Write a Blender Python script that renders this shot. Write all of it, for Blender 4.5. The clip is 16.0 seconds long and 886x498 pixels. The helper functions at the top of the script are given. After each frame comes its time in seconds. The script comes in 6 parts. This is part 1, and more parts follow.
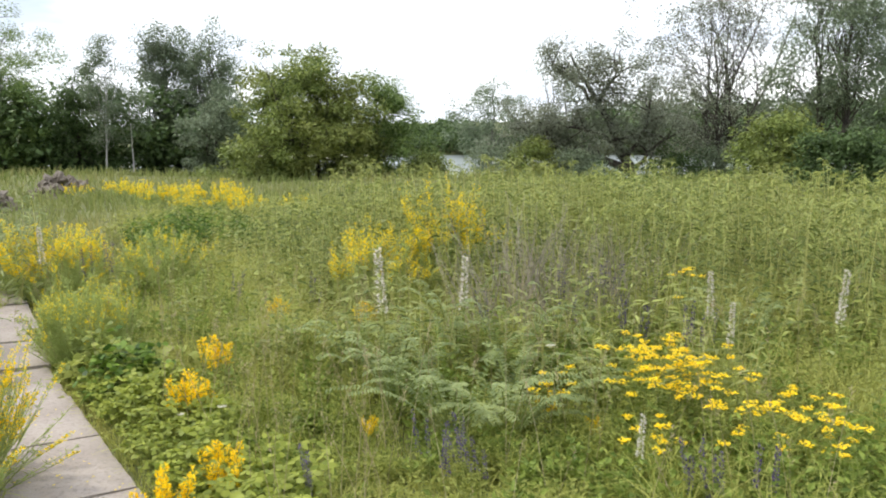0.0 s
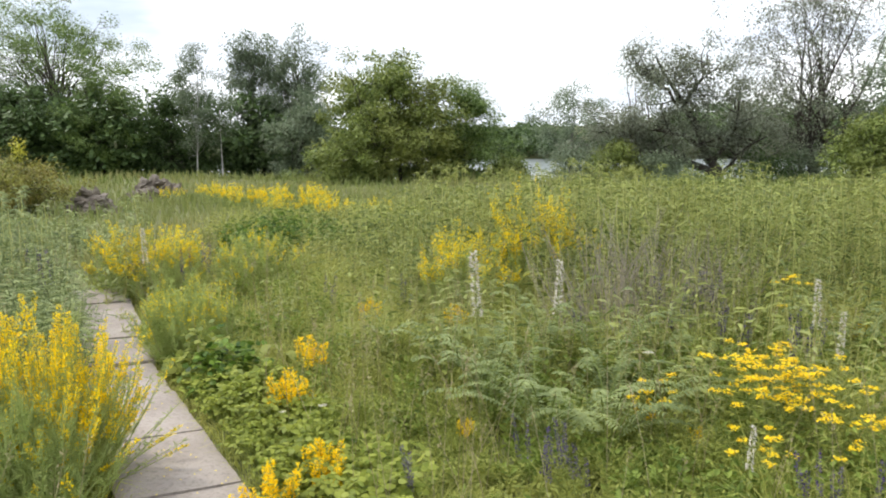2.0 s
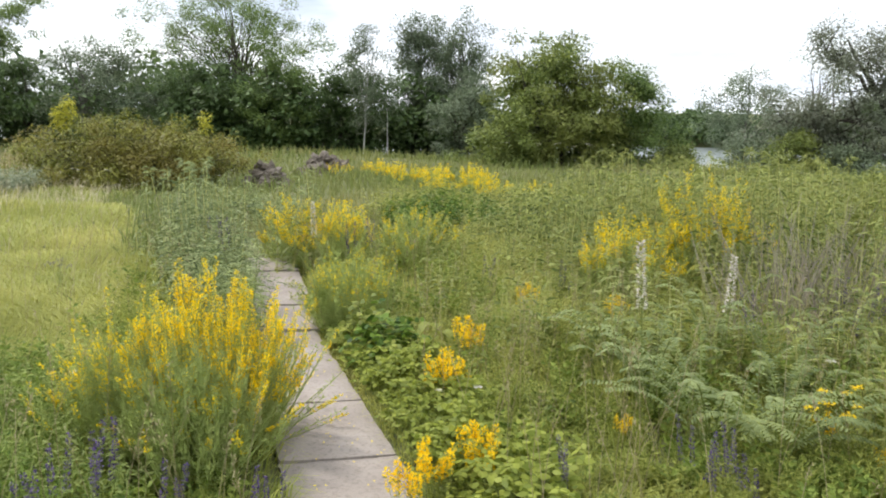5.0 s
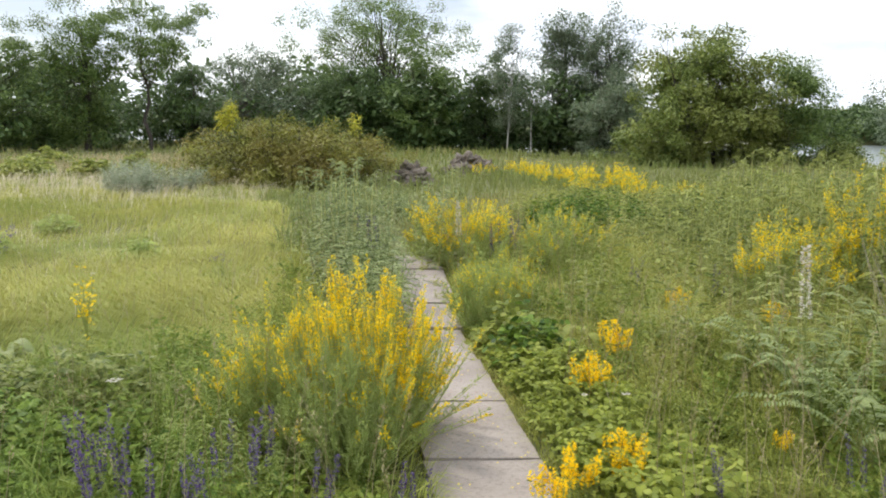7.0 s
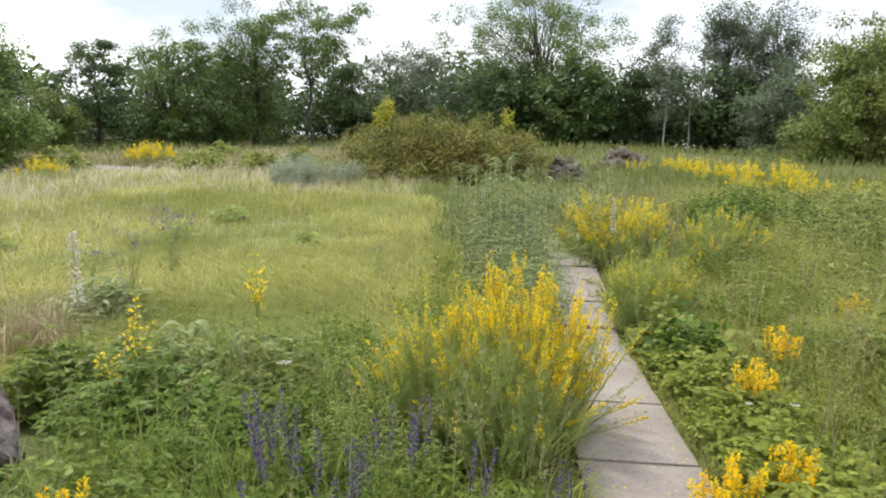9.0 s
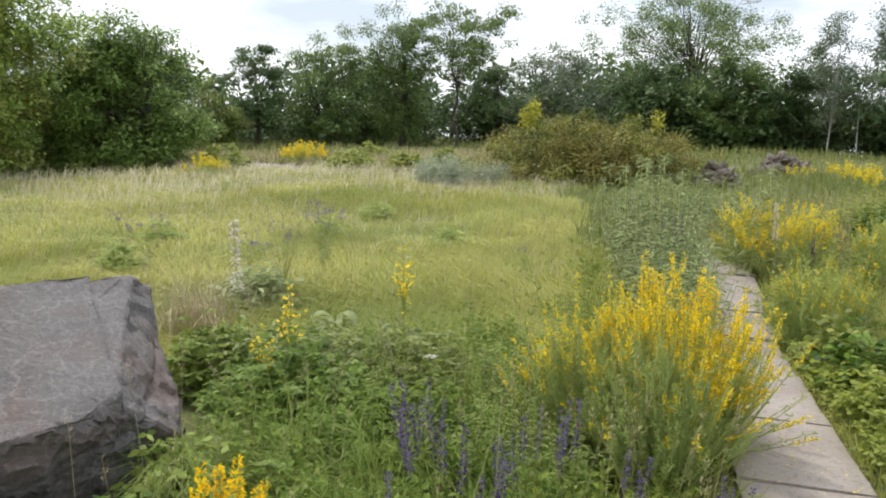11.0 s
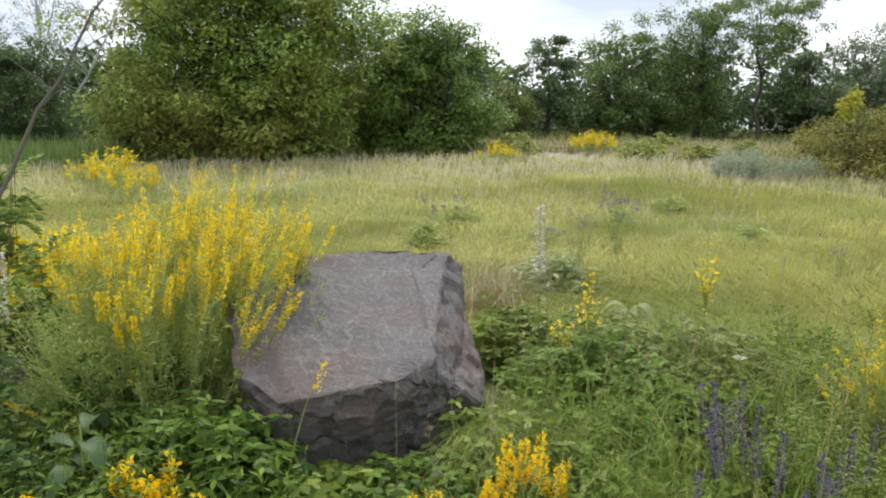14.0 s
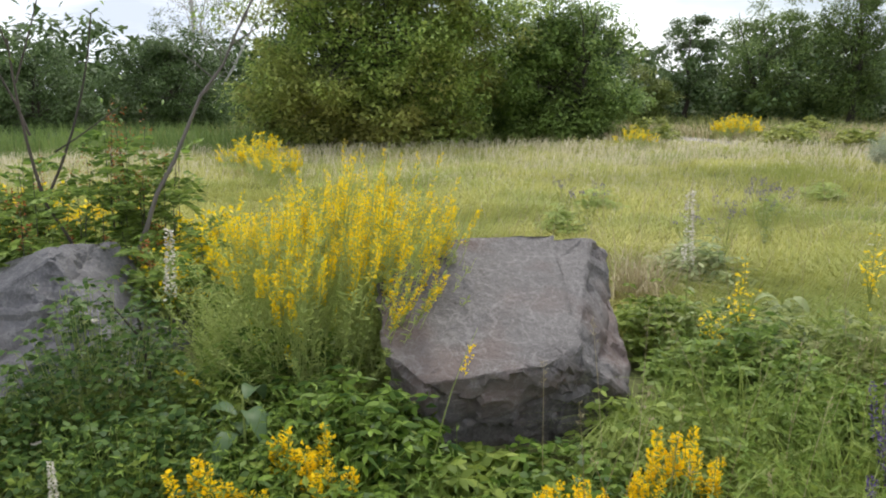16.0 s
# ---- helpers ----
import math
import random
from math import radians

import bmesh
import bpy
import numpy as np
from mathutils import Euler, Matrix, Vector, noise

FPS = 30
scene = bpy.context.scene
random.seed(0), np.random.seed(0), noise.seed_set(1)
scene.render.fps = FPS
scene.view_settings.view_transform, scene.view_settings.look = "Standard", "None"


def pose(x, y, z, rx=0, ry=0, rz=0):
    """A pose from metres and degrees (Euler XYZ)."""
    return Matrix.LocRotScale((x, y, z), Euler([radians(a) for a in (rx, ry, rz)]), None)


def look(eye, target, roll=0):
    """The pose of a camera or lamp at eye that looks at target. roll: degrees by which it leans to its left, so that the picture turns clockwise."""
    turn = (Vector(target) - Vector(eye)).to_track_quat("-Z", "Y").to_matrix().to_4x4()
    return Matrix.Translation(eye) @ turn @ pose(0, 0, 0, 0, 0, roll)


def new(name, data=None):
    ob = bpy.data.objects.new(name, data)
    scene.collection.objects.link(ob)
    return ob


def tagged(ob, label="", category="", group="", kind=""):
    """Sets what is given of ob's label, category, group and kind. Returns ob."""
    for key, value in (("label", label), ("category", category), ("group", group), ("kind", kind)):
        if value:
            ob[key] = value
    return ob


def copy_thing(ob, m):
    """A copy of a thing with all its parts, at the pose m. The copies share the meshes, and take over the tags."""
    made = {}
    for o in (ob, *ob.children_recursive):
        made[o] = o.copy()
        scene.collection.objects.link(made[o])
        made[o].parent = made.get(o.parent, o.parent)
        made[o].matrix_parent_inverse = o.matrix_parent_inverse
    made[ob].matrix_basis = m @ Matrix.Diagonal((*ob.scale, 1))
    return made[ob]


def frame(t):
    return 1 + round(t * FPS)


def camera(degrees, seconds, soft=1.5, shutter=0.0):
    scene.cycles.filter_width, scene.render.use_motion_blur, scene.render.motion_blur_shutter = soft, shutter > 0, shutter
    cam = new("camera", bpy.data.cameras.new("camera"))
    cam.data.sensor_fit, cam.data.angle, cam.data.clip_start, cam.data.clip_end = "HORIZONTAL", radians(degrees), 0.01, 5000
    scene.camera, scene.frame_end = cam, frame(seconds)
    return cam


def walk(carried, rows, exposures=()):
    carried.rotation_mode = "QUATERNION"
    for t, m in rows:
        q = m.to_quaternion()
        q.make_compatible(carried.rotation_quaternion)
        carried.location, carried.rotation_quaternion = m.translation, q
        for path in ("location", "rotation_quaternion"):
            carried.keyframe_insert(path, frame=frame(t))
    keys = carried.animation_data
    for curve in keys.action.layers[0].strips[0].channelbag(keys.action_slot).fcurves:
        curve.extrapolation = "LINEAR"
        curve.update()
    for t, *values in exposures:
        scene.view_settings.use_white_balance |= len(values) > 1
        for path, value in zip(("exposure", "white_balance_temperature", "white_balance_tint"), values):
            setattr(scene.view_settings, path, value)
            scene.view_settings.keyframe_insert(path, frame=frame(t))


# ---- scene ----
cam = camera(57.84, 16.0, soft=1.95)
PATH = [
    (0, (-0.000, 0.000, 1.523), (-0.0000, 1.9771, 1.2215), -0.57),
    (0.5, (-0.031, 0.013, 1.523), (-0.0768, 1.9899, 1.2245), -0.79),
    (1, (-0.056, 0.014, 1.521), (-0.1554, 1.9902, 1.2315), -0.97),
    (1.5, (-0.078, 0.005, 1.522), (-0.2137, 1.9795, 1.2312), -0.64),
    (2, (-0.099, 0.004, 1.520), (-0.2910, 1.9733, 1.2304), -0.82),
    (2.5, (-0.107, 0.008, 1.518), (-0.3566, 1.9717, 1.2306), -0.51),
    (3, (-0.127, 0.015, 1.518), (-0.4218, 1.9720, 1.2322), -0.68),
    (3.5, (-0.147, 0.029, 1.510), (-0.5067, 1.9721, 1.2028), -0.45),
    (4, (-0.150, 0.039, 1.510), (-0.5753, 1.9672, 1.1887), 0.23),
    (6.5, (-0.173, 0.076, 1.512), (-0.9842, 1.8745, 1.1819), -0.09),
    (7, (-0.186, 0.070, 1.511), (-1.0785, 1.8285, 1.1795), -0.14),
    (7.5, (-0.191, 0.056, 1.515), (-1.1476, 1.7823, 1.1950), -0.18),
    (8, (-0.190, 0.047, 1.517), (-1.1928, 1.7467, 1.1923), 0.31),
    (8.5, (-0.210, 0.042, 1.516), (-1.3182, 1.6729, 1.1830), -0.28),
    (9, (-0.219, 0.030, 1.519), (-1.4199, 1.5922, 1.1770), -0.41),
    (9.2, (-0.219, 0.025, 1.516), (-1.4531, 1.5620, 1.1770), -0.37),
    (11.3, (-0.320, 0.052, 1.463), (-1.8338, 1.3139, 1.1236), -0.13),
    (11.5, (-0.327, 0.050, 1.456), (-1.8827, 1.2584, 1.1104), -0.13),
    (12, (-0.341, 0.038, 1.456), (-1.9623, 1.1523, 1.0976), -0.13),
    (12.5, (-0.347, 0.017, 1.458), (-2.0234, 1.0471, 1.1013), 0.37),
    (13, (-0.355, -0.009, 1.451), (-2.0978, 0.9020, 1.0867), -0.00),
    (13.5, (-0.365, -0.031, 1.455), (-2.1606, 0.7712, 1.0917), -0.12),
    (14, (-0.364, -0.059, 1.459), (-2.1839, 0.6902, 1.1052), -0.03),
    (14.5, (-0.390, -0.089, 1.453), (-2.2358, 0.5926, 1.0934), 0.42),
    (15, (-0.400, -0.113, 1.450), (-2.2773, 0.4650, 1.0749), 0.46),
    (15.5, (-0.402, -0.123, 1.453), (-2.2998, 0.3774, 1.0678), 0.00),
    (16, (-0.397, -0.130, 1.453), (-2.3085, 0.3148, 1.0656), -0.60),
]
walk(cam, [(t, look(eye, target, roll)) for t, eye, target, roll in PATH], exposures=((0, 0.36), (2, 0.29), (4, 0.28), (6.5, 0.19), (8, 0.20), (12, 0.08), (16, 0.06)))

# ---- world, sun, exposure ----
SUN_AZ, SUN_EL = radians(-68), radians(54)
world = bpy.data.worlds.new("sky")
scene.world = world
world.use_nodes = True
wn, wl = world.node_tree.nodes, world.node_tree.links
wn.clear()
w_out, w_bg = wn.new("ShaderNodeOutputWorld"), wn.new("ShaderNodeBackground")
sky = wn.new("ShaderNodeTexSky")
sky.sky_type, sky.sun_disc = "NISHITA", False
sky.sun_elevation, sky.sun_rotation = SUN_EL, SUN_AZ % (2 * math.pi)
w_co, w_map = wn.new("ShaderNodeTexCoord"), wn.new("ShaderNodeMapping")
w_map.inputs["Scale"].default_value = (1.1, 1.1, 4.2)
w_noise, w_ramp, w_mix = wn.new("ShaderNodeTexNoise"), wn.new("ShaderNodeValToRGB"), wn.new("ShaderNodeMix")
w_noise.inputs["Scale"].default_value, w_noise.inputs["Detail"].default_value = 2.3, 7
w_noise.inputs["Roughness"].default_value = 0.5
w_ramp.color_ramp.elements[0].position, w_ramp.color_ramp.elements[1].position = 0.36, 0.54
w_ramp.color_ramp.elements[0].color = (0.55, 0.55, 0.55, 1)
w_mix.data_type = "RGBA"
w_grey, w_noise2 = wn.new("ShaderNodeMix"), wn.new("ShaderNodeTexNoise")
w_grey.data_type = "RGBA"
w_noise2.inputs["Scale"].default_value, w_noise2.inputs["Detail"].default_value = 3.1, 5
w_grey.inputs["A"].default_value, w_grey.inputs["B"].default_value = (7.8, 8.6, 10.0, 1), (17.2, 17.4, 17.9, 1)
wl.new(w_map.outputs["Vector"], w_noise2.inputs["Vector"])
w_ramp2 = wn.new("ShaderNodeValToRGB")
w_ramp2.color_ramp.elements[0].position, w_ramp2.color_ramp.elements[1].position = 0.36, 0.66
wl.new(w_noise2.outputs["Fac"], w_ramp2.inputs["Fac"])
wl.new(w_ramp2.outputs["Color"], w_grey.inputs["Factor"])
wl.new(w_grey.outputs["Result"], w_mix.inputs["B"])
wl.new(w_co.outputs["Generated"], w_map.inputs["Vector"])
wl.new(w_map.outputs["Vector"], w_noise.inputs["Vector"])
wl.new(w_noise.outputs["Fac"], w_ramp.inputs["Fac"])
wl.new(w_ramp.outputs["Color"], w_mix.inputs["Factor"])
wl.new(sky.outputs["Color"], w_mix.inputs["A"])
wl.new(w_mix.outputs["Result"], w_bg.inputs["Color"])
w_bg.inputs["Strength"].default_value = 0.10
wl.new(w_bg.outputs["Background"], w_out.inputs["Surface"])
sun = new("sun", bpy.data.lights.new("sun", "SUN"))
sun.data.energy, sun.data.angle, sun.data.color = 2.6, radians(9), (1.0, 0.95, 0.87)
_d = Vector((math.sin(SUN_AZ) * math.cos(SUN_EL), math.cos(SUN_AZ) * math.cos(SUN_EL), math.sin(SUN_EL)))
sun.matrix_world = look(_d * 50, (0, 0, 0))
scene.view_settings.exposure = 0.0

# ---- mesh tools ----
RNG = np.random.default_rng(7)


class Geo:
    """Collects vertices and faces of one mesh."""

    def __init__(self):
        self.v, self.f, self.m, self.n = [], [], [], 0

    def add(self, v, f, mat=0):
        v = np.asarray(v, dtype=np.float32).reshape(-1, 3)
        f = np.asarray(f, dtype=np.int64)
        if len(f) == 0:
            return self
        self.v.append(v)
        self.f.append(f + self.n)
        self.m.append(np.full(len(f), mat, dtype=np.int32))
        self.n += len(v)
        return self

    def mesh(self, name, mats, smooth=False):
        me = bpy.data.meshes.new(name)
        v = np.concatenate(self.v)
        idx = np.concatenate([f.ravel() for f in self.f]).astype(np.int32)
        tot = np.concatenate([np.full(len(f), f.shape[1]) for f in self.f])
        start = np.concatenate([[0], np.cumsum(tot)[:-1]]).astype(np.int32)
        me.vertices.add(len(v))
        me.vertices.foreach_set("co", v.ravel())
        me.loops.add(len(idx))
        me.polygons.add(len(tot))
        me.polygons.foreach_set("loop_start", start)
        me.polygons.foreach_set("vertices", idx)
        for m in mats if isinstance(mats, (list, tuple)) else [mats]:
            me.materials.append(m)
        me.polygons.foreach_set("material_index", np.concatenate(self.m))
        me.update(calc_edges=True)
        me.polygons.foreach_set("use_smooth", np.full(len(tot), smooth))
        return me


def unit(a):
    return a / np.maximum(np.linalg.norm(a, axis=-1, keepdims=True), 1e-9)


def frames(d, n):
    """Axes along d, across, and normal near n."""
    x = unit(d)
    y = unit(np.cross(n, x))
    return x, y, np.cross(x, y)


def leaf_fold(g, pos, d, n, L, W, mat=0):
    """Small folded leaves, two triangles each."""
    x, y, z = frames(d, n)
    L, W = np.broadcast_to(L, len(pos))[:, None], np.broadcast_to(W, len(pos))[:, None]
    a, c = pos, pos + x * L - z * L * 0.08
    b, e = pos + x * L * 0.45 + y * W * 0.5 + z * W * 0.12, pos + x * L * 0.45 - y * W * 0.5 + z * W * 0.12
    v = np.stack([a, e, c, b], 1).reshape(-1, 3)
    i = np.arange(len(pos))[:, None] * 4
    return g.add(v, np.concatenate([i + [[0, 1, 2]], i + [[0, 2, 3]]]), mat)


def leaf_tri(g, pos, d, n, L, W, mat=0):
    """Tiny far leaves, one triangle each."""
    x, y, z = frames(d, n)
    L, W = np.broadcast_to(L, len(pos))[:, None], np.broadcast_to(W, len(pos))[:, None]
    v = np.stack([pos, pos + x * L * 0.75 + y * W * 0.5, pos + x * L - y * W * 0.4], 1).reshape(-1, 3)
    return g.add(v, np.arange(len(pos))[:, None] * 3 + [[0, 1, 2]], mat)


def leaf_long(g, pos, d, n, L, W, droop=0.3, mat=0):
    """Lance-shaped leaves that bend down, four triangles each."""
    x, y, z = frames(d, n)
    L, W = np.broadcast_to(L, len(pos))[:, None], np.broadcast_to(W, len(pos))[:, None]
    dn = np.array([0, 0, -1.0]) * L * np.broadcast_to(droop, len(pos))[:, None]
    p1, p2, p3 = pos + x * L * 0.33 + dn * 0.1, pos + x * L * 0.68 + dn * 0.45, pos + x * L + dn
    v = np.stack([pos, p1 - y * W * 0.5, p1 + y * W * 0.5, p2 - y * W * 0.38, p2 + y * W * 0.38, p3], 1).reshape(-1, 3)
    i = np.arange(len(pos))[:, None] * 6
    g.add(v, np.concatenate([i + [[0, 1, 2]], i + [[1, 3, 4]], i + [[1, 4, 2]], i + [[3, 5, 4]]]), mat)
    return g


def blades(g, base, H, lean, bend, W, mat=0):
    """Grass blades, three triangles each; lean: unit vectors on the ground."""
    n = len(base)
    H, W, bend = [np.broadcast_to(q, n)[:, None] for q in (H, W, bend)]
    up = np.array([0, 0, 1.0])
    side = np.stack([-lean[:, 1], lean[:, 0], np.zeros(n)], 1)
    tw = RNG.uniform(-1, 1, (n, 1))
    side = unit(side + lean * tw)
    p1 = base + up * H * 0.55 * (1 - 0.12 * bend) + lean * H * bend * 0.25
    p2 = base + up * H * (1 - 0.55 * bend * np.minimum(bend, 1.2)) + lean * H * bend * 0.95
    v = np.stack([base - side * W * 0.5, base + side * W * 0.5, p1 - side * W * 0.42, p1 + side * W * 0.42, p2], 1).reshape(-1, 3)
    i = np.arange(n)[:, None] * 5
    g.add(v, np.concatenate([i + [[0, 1, 3]], i + [[0, 3, 2]], i + [[2, 3, 4]]]), mat)
    return g


def tubes(g, paths, radii, sides=4, mat=0):
    """Tapered tubes along paths (N, K, 3) with radii (N, K)."""
    paths = np.asarray(paths, dtype=float)
    N, K, _ = paths.shape
    radii = np.broadcast_to(radii, (N, K))
    d = np.empty_like(paths)
    d[:, 1:-1] = paths[:, 2:] - paths[:, :-2]
    d[:, 0], d[:, -1] = paths[:, 1] - paths[:, 0], paths[:, -1] - paths[:, -2]
    d = unit(d)
    ref = np.where(np.abs(d[:, :1, 2:]) > 0.8, np.array([1.0, 0.13, 0]), np.array([0, 0.1, 1.0]))
    u = unit(np.cross(d, np.broadcast_to(ref, d.shape)))
    w = np.cross(d, u)
    a = np.arange(sides) * 2 * math.pi / sides
    ring = u[:, :, None] * np.cos(a)[:, None] + w[:, :, None] * np.sin(a)[:, None]
    v = paths[:, :, None] + ring * radii[:, :, None, None]
    base = np.arange(N)[:, None, None] * K * sides + np.arange(K - 1)[:, None] * sides
    j = np.arange(sides)
    q = np.stack([base + j, base + (j + 1) % sides, base + sides + (j + 1) % sides, base + sides + j], -1).reshape(-1, 4)
    return g.add(v.reshape(-1, 3), q, mat)


def bent(base, tip, sag, K=5):
    """Curved paths from base to tip, (N, K, 3); sag is added at mid-length."""
    s = np.linspace(0, 1, K)[None, :, None]
    return base[:, None] * (1 - s) + tip[:, None] * s + sag[:, None] * (4 * s * (1 - s))


def ground_dirs(n):
    a = RNG.uniform(0, 2 * math.pi, n)
    return np.stack([np.cos(a), np.sin(a), np.zeros(n)], 1)


def sphere_dirs(n):
    return unit(RNG.normal(size=(n, 3)))


def vnoise(p, scale, seed=0.0):
    """Smooth noise of plane points, about -1 to 1."""
    x, y = p[..., 0] * scale + seed * 1.7, p[..., 1] * scale - seed * 2.3
    return (np.sin(x * 1.0 + 1.3 * np.sin(y * 0.9 + seed)) + np.sin(y * 1.27 + 1.1 * np.sin(x * 0.73 + 2 + seed)) + np.sin((x + y) * 0.61 + 1.7 * np.sin((x - y) * 0.53 + seed))) / 3


def part(name, geo, material, parent=None, label="", smooth=False, kind=""):
    ob = new(name, geo.mesh(name, material, smooth))
    ob.parent = parent
    if label:
        ob["label"] = label
    if kind:
        ob["kind"] = kind
    return ob


def thing(name, x, y, label, category, group="", z=None):
    ob = new(name)
    ob.empty_display_size = 0.1
    ob.location = (x, y, float(ground_z(x, y)) if z is None else z)
    return tagged(ob, label, category, group)


# ---- materials ----
def leafy(name, dark, light, patch=None, gloss=0.5, through_light=0.35, scale=0.6):
    """Leaves: colour varies from leaf to leaf and in patches; some light passes through."""
    m = bpy.data.materials.new(name)
    m.use_nodes = True
    nt = m.node_tree
    nd, ln = nt.nodes, nt.links
    b = nd["Principled BSDF"]
    geo, mix, mix2 = nd.new("ShaderNodeNewGeometry"), nd.new("ShaderNodeMix"), nd.new("ShaderNodeMix")
    tc, noi, rmp = nd.new("ShaderNodeTexCoord"), nd.new("ShaderNodeTexNoise"), nd.new("ShaderNodeValToRGB")
    mix.data_type = mix2.data_type = "RGBA"
    mix.inputs["A"].default_value, mix.inputs["B"].default_value = (*dark, 1), (*light, 1)
    mix2.inputs["B"].default_value = (*(patch or light), 1)
    noi.inputs["Scale"].default_value, noi.inputs["Detail"].default_value = scale, 4
    rmp.color_ramp.elements[0].position, rmp.color_ramp.elements[1].position = 0.42, 0.68
    ln.new(geo.outputs["Random Per Island"], mix.inputs["Factor"])
    ln.new(tc.outputs["Object"], noi.inputs["Vector"])
    ln.new(noi.outputs["Fac"], rmp.inputs["Fac"])
    mul = nd.new("ShaderNodeMath")
    mul.operation = "MULTIPLY"
    mul.inputs[1].default_value = 0.75
    ln.new(rmp.outputs["Color"], mul.inputs[0])
    ln.new(mul.outputs["Value"], mix2.inputs["Factor"])
    ln.new(mix.outputs["Result"], mix2.inputs["A"])
    ln.new(mix2.outputs["Result"], b.inputs["Base Color"])
    b.inputs["Roughness"].default_value = gloss
    b.inputs["Specular IOR Level"].default_value = 0.16
    tr, ms = nd.new("ShaderNodeBsdfTranslucent"), nd.new("ShaderNodeMixShader")
    ln.new(mix2.outputs["Result"], tr.inputs["Color"])
    ms.inputs["Fac"].default_value = through_light
    ln.new(b.outputs["BSDF"], ms.inputs[1])
    ln.new(tr.outputs["BSDF"], ms.inputs[2])
    ln.new(ms.outputs["Shader"], nd["Material Output"].inputs["Surface"])
    return m


def rough_mat(name, c1, c2, c3, scale, roughness=0.85, bump=0.4, fine=12.0, stretch=(1, 1, 1), coords="Object"):
    """Mineral or bark surfaces: two noises of colour, and fine relief."""
    m = bpy.data.materials.new(name)
    m.use_nodes = True
    nd, ln = m.node_tree.nodes, m.node_tree.links
    b = nd["Principled BSDF"]
    tc, mp = nd.new("ShaderNodeTexCoord"), nd.new("ShaderNodeMapping")
    mp.inputs["Scale"].default_value = stretch
    ln.new(tc.outputs[coords], mp.inputs["Vector"])
    n1, n2 = nd.new("ShaderNodeTexNoise"), nd.new("ShaderNodeTexNoise")
    n1.inputs["Scale"].default_value, n1.inputs["Detail"].default_value = scale, 6
    n2.inputs["Scale"].default_value, n2.inputs["Detail"].default_value = scale * fine, 8
    n2.inputs["Roughness"].default_value = 0.65
    for q in (n1, n2):
        ln.new(mp.outputs["Vector"], q.inputs["Vector"])
    r1, r2 = nd.new("ShaderNodeValToRGB"), nd.new("ShaderNodeValToRGB")
    r1.color_ramp.elements[0].position, r1.color_ramp.elements[1].position = 0.35, 0.65
    r1.color_ramp.elements[0].color, r1.color_ramp.elements[1].color = (*c1, 1), (*c2, 1)
    r2.color_ramp.elements[0].position, r2.color_ramp.elements[1].position = 0.5, 0.78
    ln.new(n1.outputs["Fac"], r1.inputs["Fac"])
    ln.new(n2.outputs["Fac"], r2.inputs["Fac"])
    mix = nd.new("ShaderNodeMix")
    mix.data_type = "RGBA"
    mix.inputs["B"].default_value = (*c3, 1)
    ln.new(r2.outputs["Color"], mix.inputs["Factor"])
    ln.new(r1.outputs["Color"], mix.inputs["A"])
    ln.new(mix.outputs["Result"], b.inputs["Base Color"])
    b.inputs["Roughness"].default_value = roughness
    bp = nd.new("ShaderNodeBump")
    bp.inputs["Strength"].default_value, bp.inputs["Distance"].default_value = bump, 0.02
    ln.new(n2.outputs["Fac"], bp.inputs["Height"])
    ln.new(bp.outputs["Normal"], b.inputs["Normal"])
    return m


M_SLAB = rough_mat("concrete", (0.285, 0.245, 0.215), (0.36, 0.315, 0.28), (0.17, 0.145, 0.125), 2.2, 0.92, 0.4, 22)
def slate(name, c1, c2, c3, brown, vein, scale, fine, stretch):
    """Slate: the plain mineral surface with pale quartz veins and rusty brown areas."""
    m = rough_mat(name, c1, c2, c3, scale, 0.72, 0.7, fine, stretch)
    nd, ln = m.node_tree.nodes, m.node_tree.links
    b = nd["Principled BSDF"]
    src = b.inputs["Base Color"].links[0].from_socket
    tc = nd.new("ShaderNodeTexCoord")
    col = src
    for sc, lo, hi, tint, det, edge in ((2.2, 0.50, 0.66, brown, 5, False), (3.1, 0.0, 0.014, vein, 7, True), (7.5, 0.0, 0.012, vein, 5, True), (16.0, 0.0, 0.016, vein, 3, True)):
        n, r, x = nd.new("ShaderNodeTexNoise"), nd.new("ShaderNodeMapRange"), nd.new("ShaderNodeMix")
        n.inputs["Scale"].default_value, n.inputs["Detail"].default_value = sc, det
        n.inputs["Distortion"].default_value = 0.25 if edge else 0.2
        ln.new(tc.outputs["Object"], n.inputs["Vector"])
        fac = n.outputs["Fac"]
        if edge:
            d, a = nd.new("ShaderNodeMath"), nd.new("ShaderNodeMath")
            d.operation, a.operation = "SUBTRACT", "ABSOLUTE"
            d.inputs[1].default_value = 0.5
            ln.new(fac, d.inputs[0])
            ln.new(d.outputs["Value"], a.inputs[0])
            fac = a.outputs["Value"]
        r.inputs["From Min"].default_value, r.inputs["From Max"].default_value = lo, hi
        r.inputs["To Min"].default_value, r.inputs["To Max"].default_value = (0.34, 0.0) if edge else (0.0, 0.75)
        ln.new(fac, r.inputs["Value"])
        x.data_type = "RGBA"
        x.inputs["B"].default_value = (*tint, 1)
        ln.new(r.outputs["Result"], x.inputs["Factor"])
        ln.new(col, x.inputs["A"])
        col = x.outputs["Result"]
    ln.new(col, b.inputs["Base Color"])
    return m


